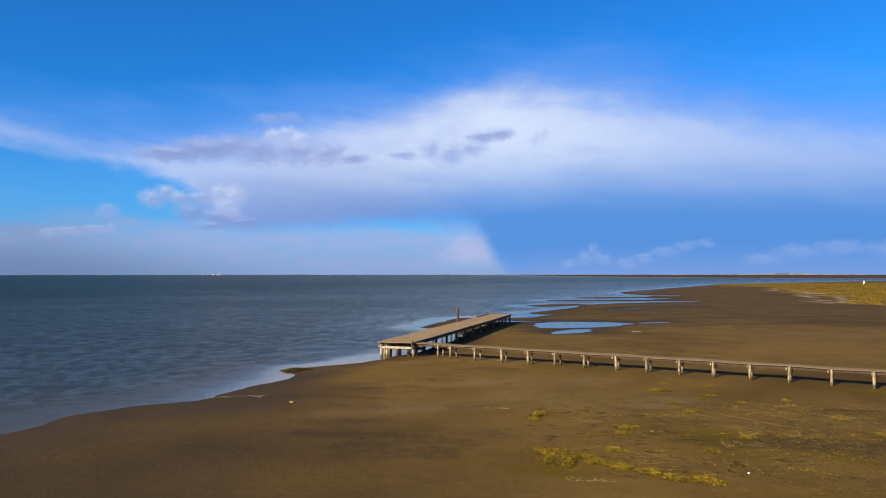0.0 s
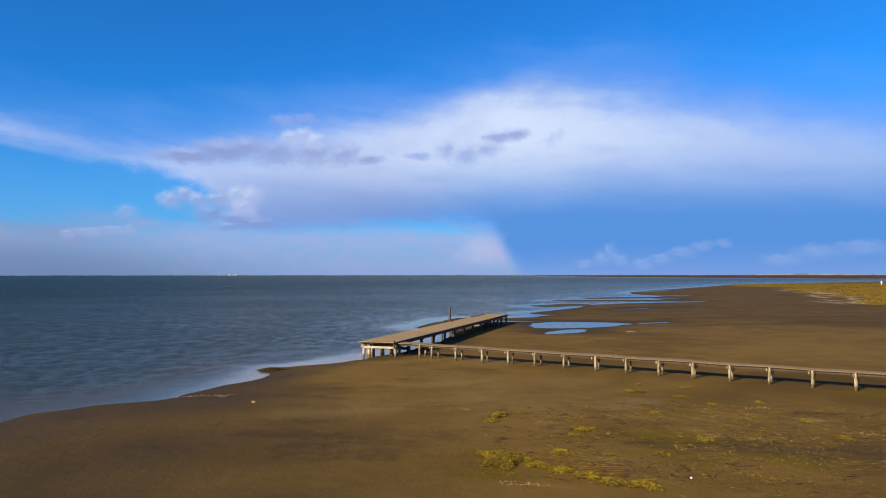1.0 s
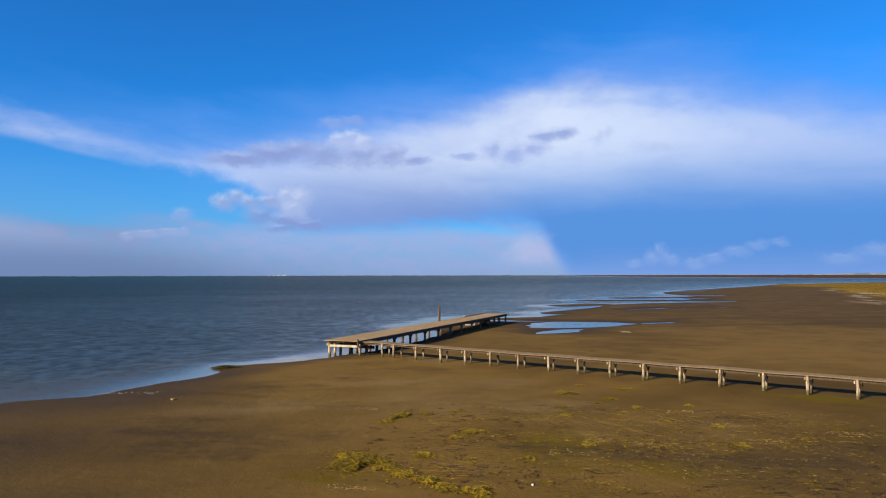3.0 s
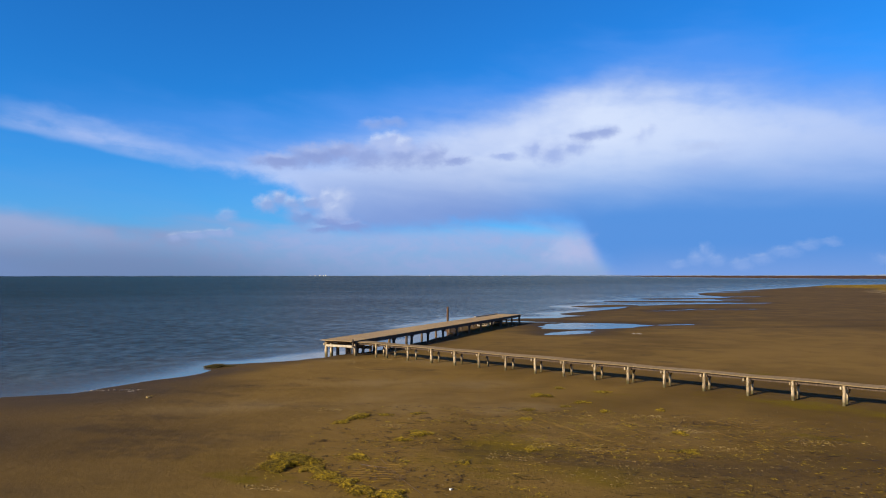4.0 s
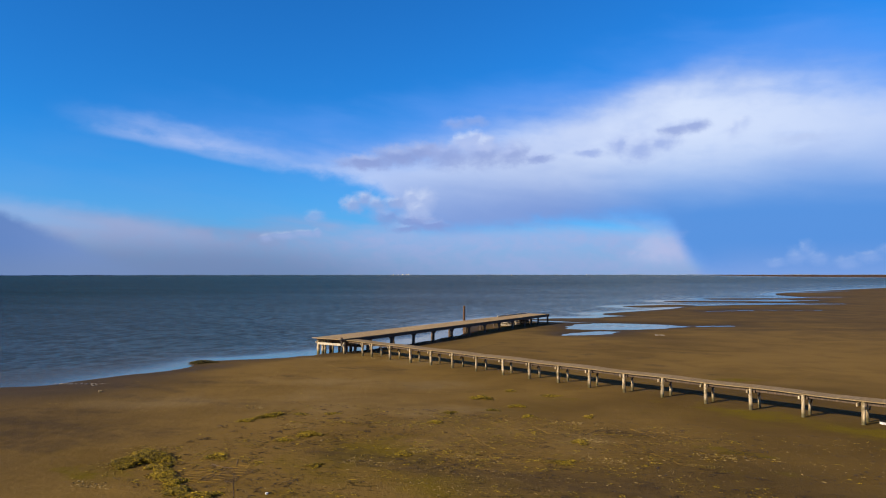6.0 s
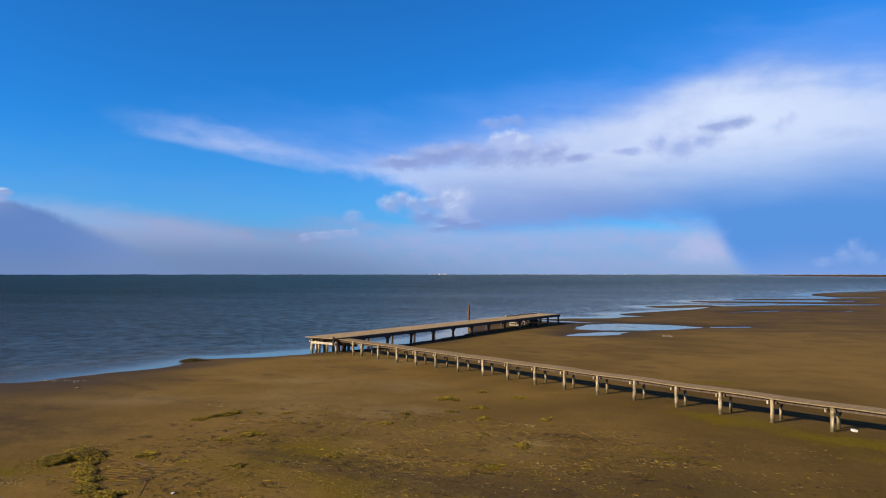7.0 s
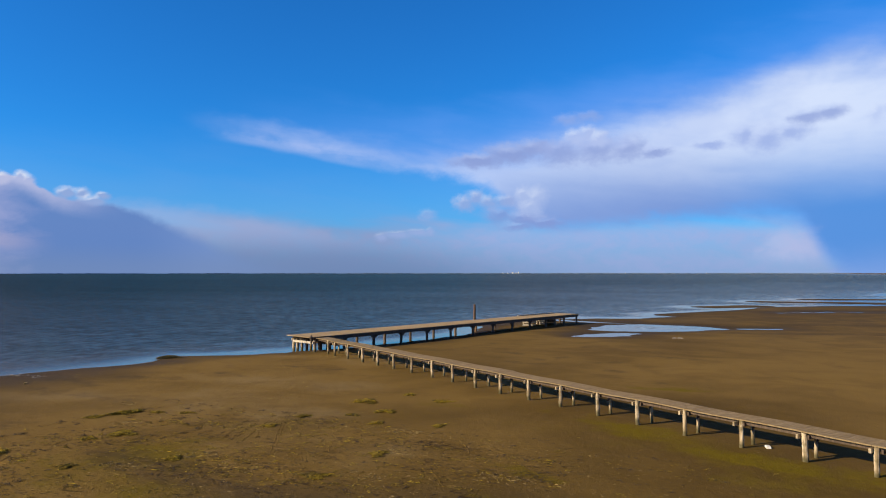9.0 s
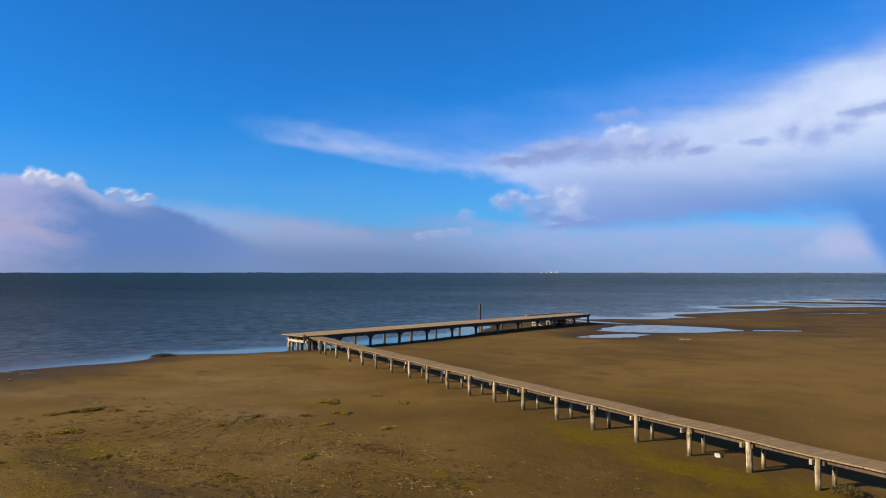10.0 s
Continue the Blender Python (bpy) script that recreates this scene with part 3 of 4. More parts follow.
gx, gy = rings()
gz, gd = ground_height(gx, gy)
wet = 1 - soft(gd + lattice(gx / 4, gy / 4, 21) * 1.0 + lattice(gx / 11, gy / 7, 24) * 1.2, 0.0, 5.5 + 16 * soft(-gx, -4, 12) * soft(-gy, -50, -38))
wet = np.maximum(wet, 0.85 * soft(8 - gx + lattice(gx / 6, gy / 3, 25) * 3.5 + lattice(gx / 2, gy / 1.2, 26) * 1.2, 0, 18) * soft(-gy + lattice(gx / 7, gy / 3, 27) * 3, -44, -26))
wet = np.maximum(wet, 0.38 * soft(-np.hypot((gx - 25) / 9, (gy - 27) / 5) + lattice(gx / 3, gy / 2, 28) * 0.25, -1.2, -0.5))
marsh = soft(distance(MARSH, gx, gy) + lattice(gx / 14, gy / 14, 22) * 8, -2, 6)
far = soft(distance(FARLAND, gx, gy), 5, 30)
pale = soft(-np.abs(distance(MARSH, gx, gy) - 2), -12, -1) * soft(gx, 80, 110) * soft(-gy, -345, -300)
litter = soft(-np.hypot((gx - 17) / 15, (gy - 30) / 10.5) + lattice(gx / 4, gy / 3, 51) * 0.16, -1.05, -0.55)
alga = soft(-np.hypot((gx - 26) / 26, (gy - 30) / 13), -1.3, -0.3) + soft(-np.hypot((gx - 9) / 9, (gy - 25) / 4), -1.2, -0.3)
shore_alga = 1.25 * soft(capsule((23, 44.6), (40, 34.8), 1.5, gx, gy) + lattice(gx / 2.2, gy / 2.2, 62) * 1.3 + lattice(gx / 0.7, gy / 0.7, 63) * 0.6, -1.4, 1.6)
alga = np.maximum(np.clip(alga, 0, 0.9), shore_alga)
dry = np.zeros(gx.shape)
for a, b, r in (((-6, 36.0), (6, 38.5), 1.6), ((5, 41), (13, 38), 2.6), ((-4, 57), (6, 57.5), 1.0), ((0, 46), (10, 47), 1.8), ((14, 33.5), (20, 34.5), 1.0)):
    dry = np.maximum(dry, soft(capsule(a, b, r, gx, gy) + lattice(gx / 2.5, gy / 1.6, 45) * 1.2 + lattice(gx / 0.8, gy / 0.5, 46) * 0.4, -1.6, 2.4))
stain = np.zeros(gx.shape)
STAINS = [((-6.2, 30.9), (-1.0, 30.8), 0.9), ((-1.0, 30.8), (2.6, 30.7), 0.5), ((-3.4, 28.4), (-0.7, 27.6), 1.3), ((-3.4, 29.6), (1.0, 29.4), 0.9), ((-13.8, 42.0), (-9.5, 41.6), 0.9), ((-9.5, 41.6), (-4.0, 40.6), 0.5), ((-6, 38.2), (-3.5, 37.5), 0.6),
          ((-2.0, 37.6), (1.5, 37.7), 0.35), ((-11, 28.3), (-9, 28), 0.5), ((0.4, 52.6), (3.0, 52.6), 0.6), ((4.2, 52.1), (5.8, 52.7), 0.5), ((5.1, 39.9), (6.9, 40.9), 0.25), ((-1, 47.5), (3, 47.5), 0.4), ((-9, 33.4), (-3, 33.8), 0.5)]
STAINS += [((2.9, 66.6), (7.1, 66.5), 0.2), ((7.1, 66.5), (9.2, 74), 0.2), ((18.0, 66.0), (18.6, 64.3), 0.3), ((21.5, 63.6), (23.5, 65.6), 0.25), ((24.4, 70.0), (28.5, 68.6), 0.35), ((13, 68), (17, 64), 0.2), ((24, 57), (27, 56), 0.25), ((-6, 44), (-2, 45), 0.4),
           ((6, 46.5), (9, 46), 0.25), ((15, 62), (24, 60), 0.35), ((18, 74), (26, 72), 0.35), ((30, 96), (58, 104), 1.6), ((36, 112), (70, 118), 1.8), ((11, 29.6), (22, 28.0), 0.9)]
fray = lattice(gx / 1.3, gy / 0.8, 41) * 0.6 + lattice(gx / 0.45, gy / 0.3, 42) * 0.5 + lattice(gx / 3.5, gy / 1.6, 43) * 0.5 + lattice(gx / 0.2, gy / 0.16, 44) * 0.3
for a, b, r in STAINS:
    stain = np.maximum(stain, soft(capsule(a, b, r, gx, gy) + fray, -0.4, 0.9))
for a, b, r in (((26, 53.5), (29.5, 54), 0.9), ((32.8, 39.0), (36.0, 38.9), 1.3), ((31.5, 40), (34, 39.4), 0.5), ((24.5, 34.5), (26.5, 33.5), 0.7), ((25, 31.5), (27, 31.2), 0.6), ((16.5, 44), (19, 44.2), 0.5), ((3, 25), (4.5, 24.5), 0.8)):
    alga = np.maximum(alga, 1.6 * soft(capsule(a, b, r, gx, gy) + lattice(gx / 0.6, gy / 0.5, 61) * 0.5, -0.8, 1.0))
ground = tagged(sheet("ground", gx, gy, gz, SAND, {"wet": wet, "marsh": marsh, "pale": pale, "alga": np.clip(alga, 0, 1.5), "far": far, "stain": stain, "litter": litter, "dry": dry, "mud": soft(gy, 62, 130)}),
                "brown tidal sand flat with darker wet margins", "sand flat", kind="structure")
shoal = soft(gz - WATER, -0.60, -0.02) * (0.8 + 0.2 * lattice(gx / 6, gy / 6, 31))
calm = np.zeros(gx.shape)
for a, b, r in INLETS:
    calm = np.maximum(calm, soft(capsule(a, b, r + 1.5, gx, gy), 0, 1.0))
calm = np.maximum(calm, soft(np.maximum(distance(POND_A, gx, gy), distance(POND_B, gx, gy)), -2, 0))
# narrow wash at the edge, then a broad painted sheen further out
wash_sheen = 0.7 * soft(gd + lattice(gx / 3, gy / 2, 33) * 1.2, -7.0, -0.5) + 0.4 * soft(gd + lattice(gx / 14, gy / 8, 34) * 8, -45, -3)
calm = np.maximum(calm, wash_sheen * soft(gx, -24, -8))
# the azimuth factor paints brighter cloud reflection on the eastern water
water = tagged(sheet("water", gx, gy, np.full(gx.shape, WATER), SEA, {"shoal": shoal, "calm": calm, "azimuth_sheen": 0.60 + 0.86 * soft(np.degrees(np.arctan2(gx - 18, np.maximum(gy + 4, 0.1))) + lattice(gx / 30, gy / 18, 35) * 3, -72, 30), "bank": soft(gd + lattice(gx / 40, gy / 40, 32) * 12, -230, 0)}), "dark blue-green rippled bay water, paler along the shore", "water", kind="structure")


def floor_at(x, y):
    return float(ground_height(np.array([float(x)]), np.array([float(y)]))[0][0])


# ---------------------------------------------------------------- walkway
WALK_TOP, PIER_TOP = 1.10, 1.20
FIRST, STEP = Vector((0.60, 59.25, 0)), Vector((2.093, -1.218, 0))
ALONG = STEP.normalized()
ACROSS = Vector((-ALONG.y, ALONG.x, 0))
WALK_TURN = math.atan2(ALONG.y, ALONG.x)
WALK_WIDE, WALK_NARROW = 1.24, 1.12
PLANK_STEP = 0.19


def lie(p, turn, z):
    return Matrix.Translation((p.x, p.y, z)) @ Matrix.Rotation(turn, 4, "Z")


def post_mesh(name, w, h, material, seed, sides=10, worn=0.05):
    """A rough round post with a slight taper, flats and an uneven head; its head lies at z = 0."""
    rng = random.Random(seed)
    bm = bmesh.new()
    rings_ = []
    flat = [rng.uniform(0.88, 1.08) for _ in range(sides)]
    tip = [rng.uniform(-0.02, 0.02) for _ in range(sides)]
    for i in range(7):
        z = -h * i / 6
        k = 1 + 0.10 * i / 6 + rng.uniform(-worn, worn)
        ox, oy = rng.uniform(-0.012, 0.012), rng.uniform(-0.012, 0.012)
        ring = []
        for j in range(sides):
            a = 6.2832 * (j + 0.5) / sides
            r = w / 2 * k * flat[j] * rng.uniform(0.97, 1.03)
            ring.append(bm.verts.new((r * math.cos(a) + ox, r * math.sin(a) + oy, z + (tip[j] if i == 0 else 0.0))))
        rings_.append(ring)
    for a, b in zip(rings_, rings_[1:]):
        for i in range(sides):
            j = (i + 1) % sides
            bm.faces.new((a[i], b[i], b[j], a[j]))
    bm.faces.new(rings_[0])
    bm.faces.new(rings_[-1][::-1])
    bmesh.ops.recalc_face_normals(bm, faces=bm.faces)
    me = bpy.data.meshes.new(name)
    bm.to_mesh(me)
    bm.free()
    me.materials.append(material)
    return me


BAY_SHIFT = (0.0, 0.0, 0.02, -0.03, -0.04, -0.05, -0.05, -0.09, -0.14, -0.24, -0.24, -0.24, -0.21, -0.19, -0.13, -0.06, 0.0)


def build_walkway():
    w = thing("boardwalk", "long weathered wooden boardwalk on pale posts over sand", "boardwalk", tuple(FIRST))
    rel = lambda m: Matrix.Translation(-FIRST) @ m
    posts = [post_mesh("post", 0.165 + 0.012 * (s % 3), 1.75, POST, s) for s in range(5)]
    rear = [post_mesh("post", 0.135, 1.75, POST, 20 + s) for s in range(3)]
    caps = box_mesh("crossbeam", (0.09, WALK_NARROW + 0.10, 0.17), POST, 0.012)
    clamp = box_mesh("clamp_beam", (0.07, WALK_NARROW - 0.02, 0.15), BEAM, 0.01)
    braces = box_mesh("brace", (0.05, 0.40, 0.09), BEAM, 0.01)
    rng = random.Random(11)
    for i in range(-1, 22):
        p = FIRST + STEP * (i if i >= 0 else -0.52) + ALONG * (BAY_SHIFT[i] if 0 <= i < 17 else 0.0)
        wide = WALK_WIDE if i < 9 else WALK_NARROW
        sag = rng.uniform(-0.015, 0.015)
        for k, lean in ((0.11, rng.uniform(-2, 2)), (wide - 0.12, rng.uniform(-3, 3))):
            q = p + ACROSS * k + ALONG * rng.uniform(-0.05, 0.05)
            m = lie(q, WALK_TURN + radians(rng.uniform(-8, 8)), WALK_TOP - 0.06 + sag) @ Matrix.Rotation(radians(lean), 4, "Y")
            share("post", posts[rng.randrange(5)] if k < 0.2 else rear[rng.randrange(3)], w, rel(m))
        share("crossbeam", caps, w, rel(lie(p + ACROSS * (wide * 0.5 - 0.05) - ALONG * 0.16, WALK_TURN, WALK_TOP - 0.20)))
        share("clamp_beam", clamp, w, rel(lie(p + ACROSS * (wide * 0.5 + 0.06) + ALONG * 0.155, WALK_TURN, WALK_TOP - 0.20)))
        share("brace", braces, w, rel(lie(p + ACROSS * wide * 0.72 + ALONG * 0.155, WALK_TURN, WALK_TOP - 0.36) @ Matrix.Rotation(radians(42), 4, "X")))
    start, end = FIRST - STEP * 1.5, FIRST + STEP * 21.5
    length = (end - start).length
    for k in (0.22, WALK_NARROW - 0.22):
        beam = box_mesh("stringer", (length, 0.06, 0.17), BEAM, 0.008)
        share("stringer", beam, w, rel(lie((start + end) / 2 + ACROSS * k, WALK_TURN, WALK_TOP - 0.137)))
    sizes = {v: [box_mesh("plank", (PLANK_STEP - g, v, 0.05), PLANK, 0.006) for g in (0.002, 0.003, 0.005)] for v in (WALK_WIDE, WALK_NARROW)}
    for i in range(int(length / PLANK_STEP)):
        wide = WALK_WIDE if i < 133 else WALK_NARROW
        boards = sizes[wide]
        p = start + ALONG * (i + 0.5) * PLANK_STEP + ACROSS * (wide * 0.5 + rng.uniform(-0.008, 0.008))
        m = lie(p, WALK_TURN + radians(rng.uniform(-0.3, 0.3)), WALK_TOP - 0.025 + rng.uniform(-0.002, 0.002) + 0.015 * math.sin(i * 0.21)) @ Matrix.Rotation(radians(rng.uniform(-0.4, 0.4)), 4, "Y")
        share("plank", boards[rng.randrange(3)], w, rel(m))
    return w


# ---------------------------------------------------------------- pier
PIER_AT, PIER_TURN = Vector((-2.6, 61.0, 0)), radians(72.85)
PIER_ALONG = Vector((math.cos(PIER_TURN), math.sin(PIER_TURN), 0))
PIER_ACROSS = Vector((-PIER_ALONG.y, PIER_ALONG.x, 0))
PIER_WIDE, PIER_LONG = 3.35, 44.0


def build_pier():
    w = thing("pier", "broad weathered timber pier deck on dark posts at the water's edge", "pier", tuple(PIER_AT))
    rel = lambda s, k, z: Matrix.Translation((PIER_ALONG * s + PIER_ACROSS * k) + Vector((0, 0, z))) @ Matrix.Rotation(PIER_TURN, 4, "Z")
    rng = random.Random(23)
    posts = [post_mesh("post", 0.26, 2.2, BEAM, 40 + s) for s in range(3)]
    caps = box_mesh("crossbeam", (0.16, PIER_WIDE - 0.05, 0.26), BEAM, 0.015)
    brace = box_mesh("brace", (0.56, 0.09, 0.15), BEAM, 0.012)
    bays = [3.47 + 3.68 * k for k in range(9)] + [36.4, 38.5, 40.7, 43.85]
    for i, at in enumerate(bays):
        for k, off in ((0.22, 0.0), (PIER_WIDE - 0.24, 0.42)):
            share("post", posts[rng.randrange(3)], w, rel(at + off + rng.uniform(-0.04, 0.04), k, PIER_TOP - 0.06) @ Matrix.Rotation(radians(rng.uniform(-2, 2)), 4, "Y"))
        share("crossbeam", caps, w, rel(at + 0.22, PIER_WIDE / 2, PIER_TOP - 0.19))
        for side in (-1, 1):
            if i < 9:
                share("brace", brace, w, rel(at + side * 0.28, 0.20, PIER_TOP - 0.44) @ Matrix.Rotation(radians(-side * 38), 4, "Y"))
    for k in (0.06, PIER_WIDE / 2, PIER_WIDE - 0.06):
        share("stringer", box_mesh("stringer", (PIER_LONG - 0.1, 0.07, 0.30), BEAM, 0.01), w, rel(PIER_LONG / 2, k, PIER_TOP - 0.21))
    boards = [box_mesh("plank", (PLANK_STEP - g, PIER_WIDE, 0.05), DECK, 0.006) for g in (0.008, 0.013, 0.02)]
    for i in range(-3, int(PIER_LONG / PLANK_STEP)):
        share("plank", boards[rng.randrange(3)], w, rel((i + 0.5) * PLANK_STEP, PIER_WIDE / 2 + rng.uniform(-0.03, 0.03), PIER_TOP - 0.025 + rng.uniform(-0.004, 0.004))
              @ Matrix.Rotation(radians(rng.uniform(-0.6, 0.6)), 4, "Z"))
    share("edge_rail", box_mesh("edge_rail", (8.5, 0.14, 0.14), PALE, 0.012), w, rel(PIER_LONG - 5.2, PIER_WIDE - 0.10, PIER_TOP + 0.071))
    # pale end face with its own posts
    pale = [post_mesh("end_post", 0.24, 2.0, POST, 60 + s) for s in range(3)]
    for k, back in ((0.12, 0.1), (2.62, 0.1), (3.20, 0.1), (3.18, 1.0), (3.18, 2.0)):
        share("end_post", pale[rng.randrange(3)], w, rel(back, k, PIER_TOP - 0.3) @ Matrix.Rotation(radians(rng.uniform(-2, 2)), 4, "X"))
    for k, back in ((1.0, 1.3), (1.9, 1.5), (2.7, 1.2), (0.5, 2.1), (1.5, 2.6), (2.4, 2.5)):
        share("post", posts[rng.randrange(3)], w, rel(back, k, PIER_TOP - 0.3) @ Matrix.Rotation(radians(rng.uniform(-3, 3)), 4, "X"))
    for back, z in ((1.45, 0.55), (2.65, 0.50), (2.65, 0.85)):
        share("crossbeam", caps, w, rel(back, PIER_WIDE / 2, PIER_TOP - z))
    share("end_joist", box_mesh("end_joist", (0.12, PIER_WIDE - 0.1, 0.16), BEAM, 0.01), w, rel(0.12, PIER_WIDE / 2, PIER_TOP - 0.135))
    share("stub", post_mesh("stub", 0.16, 0.7, BEAM, 91), w, rel(-0.30, 0.06, PIER_TOP + 0.14))
    share("end_beam", box_mesh("end_beam", (0.10, PIER_WIDE - 0.35, 0.20), PALE, 0.015), w, rel(-0.08, PIER_WIDE / 2 - 0.15, PIER_TOP - 0.52))
    share("side_beam", box_mesh("side_beam", (1.6, 0.09, 0.20), PALE, 0.015), w, rel(0.8, PIER_WIDE + 0.05, PIER_TOP - 0.44))
    return w


build_walkway()
build_pier()

# mooring pile beside the pier
pile = thing("mooring_pile", "tall rust-brown timber mooring pile beside the pier", "pile", (1.87, 86.82, -1.2))
share("shaft", post_mesh("shaft", 0.27, 4.2, PILE, 77), pile, Matrix.Translation((0, 0, 4.2)) @ Matrix.Rotation(radians(20), 4, "Z"))


# ---------------------------------------------------------------- seaweed, litter and driftwood
def leafy(name, base, tip, rough=0.7, gap_shade=0.0):
    m = Mat(name, rough, 0.3)
    c = m.mix(m.math("MULTIPLY", m.island(), m.ramp(m.noise(9.0, 4.0, 0.7), 0.35, 0.62, 0.35, 1.0)), base, tip)
    c = m.mix(m.ramp(m.noise(0.8, 3.0), 0.45, 0.65, 0.0, 0.5), c, base)
    # dark mottling paints the shade between strands into the colour
    c = m.mix(m.ramp(m.noise(8.0, 4.0, 0.7), 0.49, 0.57, 0.0, gap_shade), c, (0.030, 0.018, 0.003))
    return m.color(c).mat


WEED = leafy("seaweed", (0.080, 0.055, 0.004), (0.60, 0.41, 0.009), gap_shade=0.7)
WEED_DARK = leafy("dark_seaweed", (0.066, 0.046, 0.003), (0.54, 0.37, 0.008), gap_shade=0.7)
WEED_OLD = leafy("old_seaweed", (0.040, 0.033, 0.007), (0.16, 0.12, 0.012), gap_shade=0.5)
SHELL = leafy("shell_chips", (0.10, 0.066, 0.018), (0.36, 0.25, 0.075))
GRASS = leafy("marsh_grass", (0.125, 0.080, 0.003), (0.26, 0.165, 0.006))
WHITE = Mat("white_paint", 0.6, 0.3)
WHITE.color(WHITE.mix(WHITE.ramp(WHITE.noise(3.0), 0.4, 0.7), (0.80, 0.78, 0.72), (0.62, 0.58, 0.50)))
WHITE = WHITE.mat


def stuff(name, verts, faces, material, label, category):
    me = bpy.data.meshes.new(name)
    me.from_pydata(verts, [], faces)
    me.materials.append(material)
    return tagged(new(name, me), label, category, kind="stuff")


def strand(verts, faces, rng, x, y, z, long, wide, rise):
    """One curled ribbon of weed with a little thickness, lying on its heap."""
    a = rng.uniform(0, 6.283)
    dx, dy = math.cos(a), math.sin(a)
    k = len(verts)
    bend = rng.uniform(-0.6, 0.6) * long
    for t in (0.0, 0.5, 1.0):
        px, py = x + dx * (t - 0.5) * long - dy * bend * t * t, y + dy * (t - 0.5) * long + dx * bend * t * t
        h = z + rise * math.sin(3.1416 * (0.15 + 0.7 * t))
        w = wide * (1 - 0.5 * abs(t - 0.4))
        verts += [(px - dy * w, py + dx * w, h), (px + dy * w, py - dx * w, h), (px, py, h + wide * 0.4)]
    for i in (k, k + 3):
        faces += [(i, i + 3, i + 5, i + 2), (i + 2, i + 5, i + 4, i + 1), (i + 1, i + 4, i + 3, i)]
    faces += [(k, k + 2, k + 1), (k + 6, k + 7, k + 8)]


def heap(x, y, rx, ry, turn, n, high, material, label, seed):
    """A ragged heap of wrack round (x, y)."""
    rng = random.Random(seed)
    ca, sa = math.cos(radians(turn)), math.sin(radians(turn))
    ry *= 1.35
    xs, hs = [], []
    for _ in range(int(n * 1.3)):
        r, a = (rng.random() ** 0.55 * 0.85 if rng.random() < 0.78 else abs(rng.gauss(0, 0.62))), rng.uniform(0, 6.283)
        r *= 0.7 + 0.3 * math.sin(3 * a + seed) + 0.2 * math.sin(5 * a + 2 * seed)
        u, v = r * math.cos(a) * rx, r * math.sin(a) * ry
        xs.append((x + u * ca - v * sa, y + u * sa + v * ca))
        hs.append(max(0.0, 1 - r * r) * high * rng.random())
    zs = ground_height(np.array([p[0] for p in xs]), np.array([p[1] for p in xs]))[0]
    verts, faces = [], []
    for (px, py), h, z in zip(xs, hs, zs):
        strand(verts, faces, rng, px, py, float(z) + h, rng.uniform(0.06, 0.22), rng.uniform(0.008, 0.020), rng.uniform(0.006, 0.04))
    # matted core, lumpy and ragged
    k, nr, na = len(verts), 9, 36
    core = [(x, y, 0.0)]
    for i in range(1, nr + 1):
        for j in range(na):
            a = 6.2832 * j / na
            edge = 0.46 * (0.75 + 0.3 * math.sin(3 * a + seed) + 0.2 * math.sin(5 * a + 2 * seed) + rng.uniform(-0.12, 0.12))
            u, v = i / nr * edge * math.cos(a) * rx, i / nr * edge * math.sin(a) * ry
            core.append((x + u * ca - v * sa, y + u * sa + v * ca, i / nr))
    cz = ground_height(np.array([p[0] for p in core]), np.array([p[1] for p in core]))[0]
    for (px, py, r), z in zip(core, cz):
        verts.append((px, py, float(z) - 0.012 + (1 - r * r) * high * rng.uniform(0.30, 0.75)))
    for j in range(na):
        faces.append((k, k + 1 + j, k + 1 + (j + 1) % na))
        for i in range(nr - 1):
            a, b = k + 1 + i * na + j, k + 1 + i * na + (j + 1) % na
            faces.append((a, a + na, b + na, b))
    return stuff("seaweed_heap", verts, faces, material, label, "seaweed")


heap(4.65, 26.85, 1.30, 1.25, 0, 4600, 0.18, WEED_DARK, "mounded heap of dark olive seaweed on sand", 1)
for x, y, rx, ry, turn, n, seed in ((5.9, 26.1, 0.75, 0.42, -40, 900, 2), (6.65, 25.45, 0.75, 0.40, -40, 900, 31), (7.45, 24.8, 0.75, 0.36, -45, 900, 3), (8.25, 24.0, 0.75, 0.42, -40, 900, 32)):
    heap(x, y, rx, ry, turn, n, 0.09, WEED, "ragged trail of yellow-green seaweed on sand", seed)
heap(9.2, 23.8, 0.75, 0.50, -10, 1100, 0.10, WEED, "thick yellow-green seaweed at the trail's end", 4)
heap(4.95, 35.2, 1.5, 0.34, 72, 900, 0.10, WEED_DARK, "curved line of dark green seaweed on sand", 5)
heap(4.5, 33.9, 0.5, 0.34, 100, 300, 0.06, WEED_DARK, "dark tail end of a seaweed line on sand", 33)
heap(8.6, 32.1, 0.75, 0.55, -20, 560, 0.07, WEED, "small patch of olive seaweed on sand", 6)
heap(8.05, 30.9, 0.50, 0.26, 0, 220, 0.05, WEED_DARK, "thin scrap of dark seaweed on sand", 7)
heap(7.0, 27.9, 0.6, 0.42, -20, 400, 0.07, WEED, "small tuft of yellow seaweed beside litter", 8)
heap(13.7, 43.1, 0.95, 0.60, 0, 760, 0.08, WEED_DARK, "oval patch of olive seaweed on sand", 9)
heap(16.0, 41.2, 0.75, 0.40, 20, 380, 0.06, WEED_DARK, "broken patch of olive seaweed on sand", 10)
heap(15.0, 39.7, 0.50, 0.30, 0, 220, 0.05, WEED_DARK, "thin broken patch of dark seaweed on sand", 34)
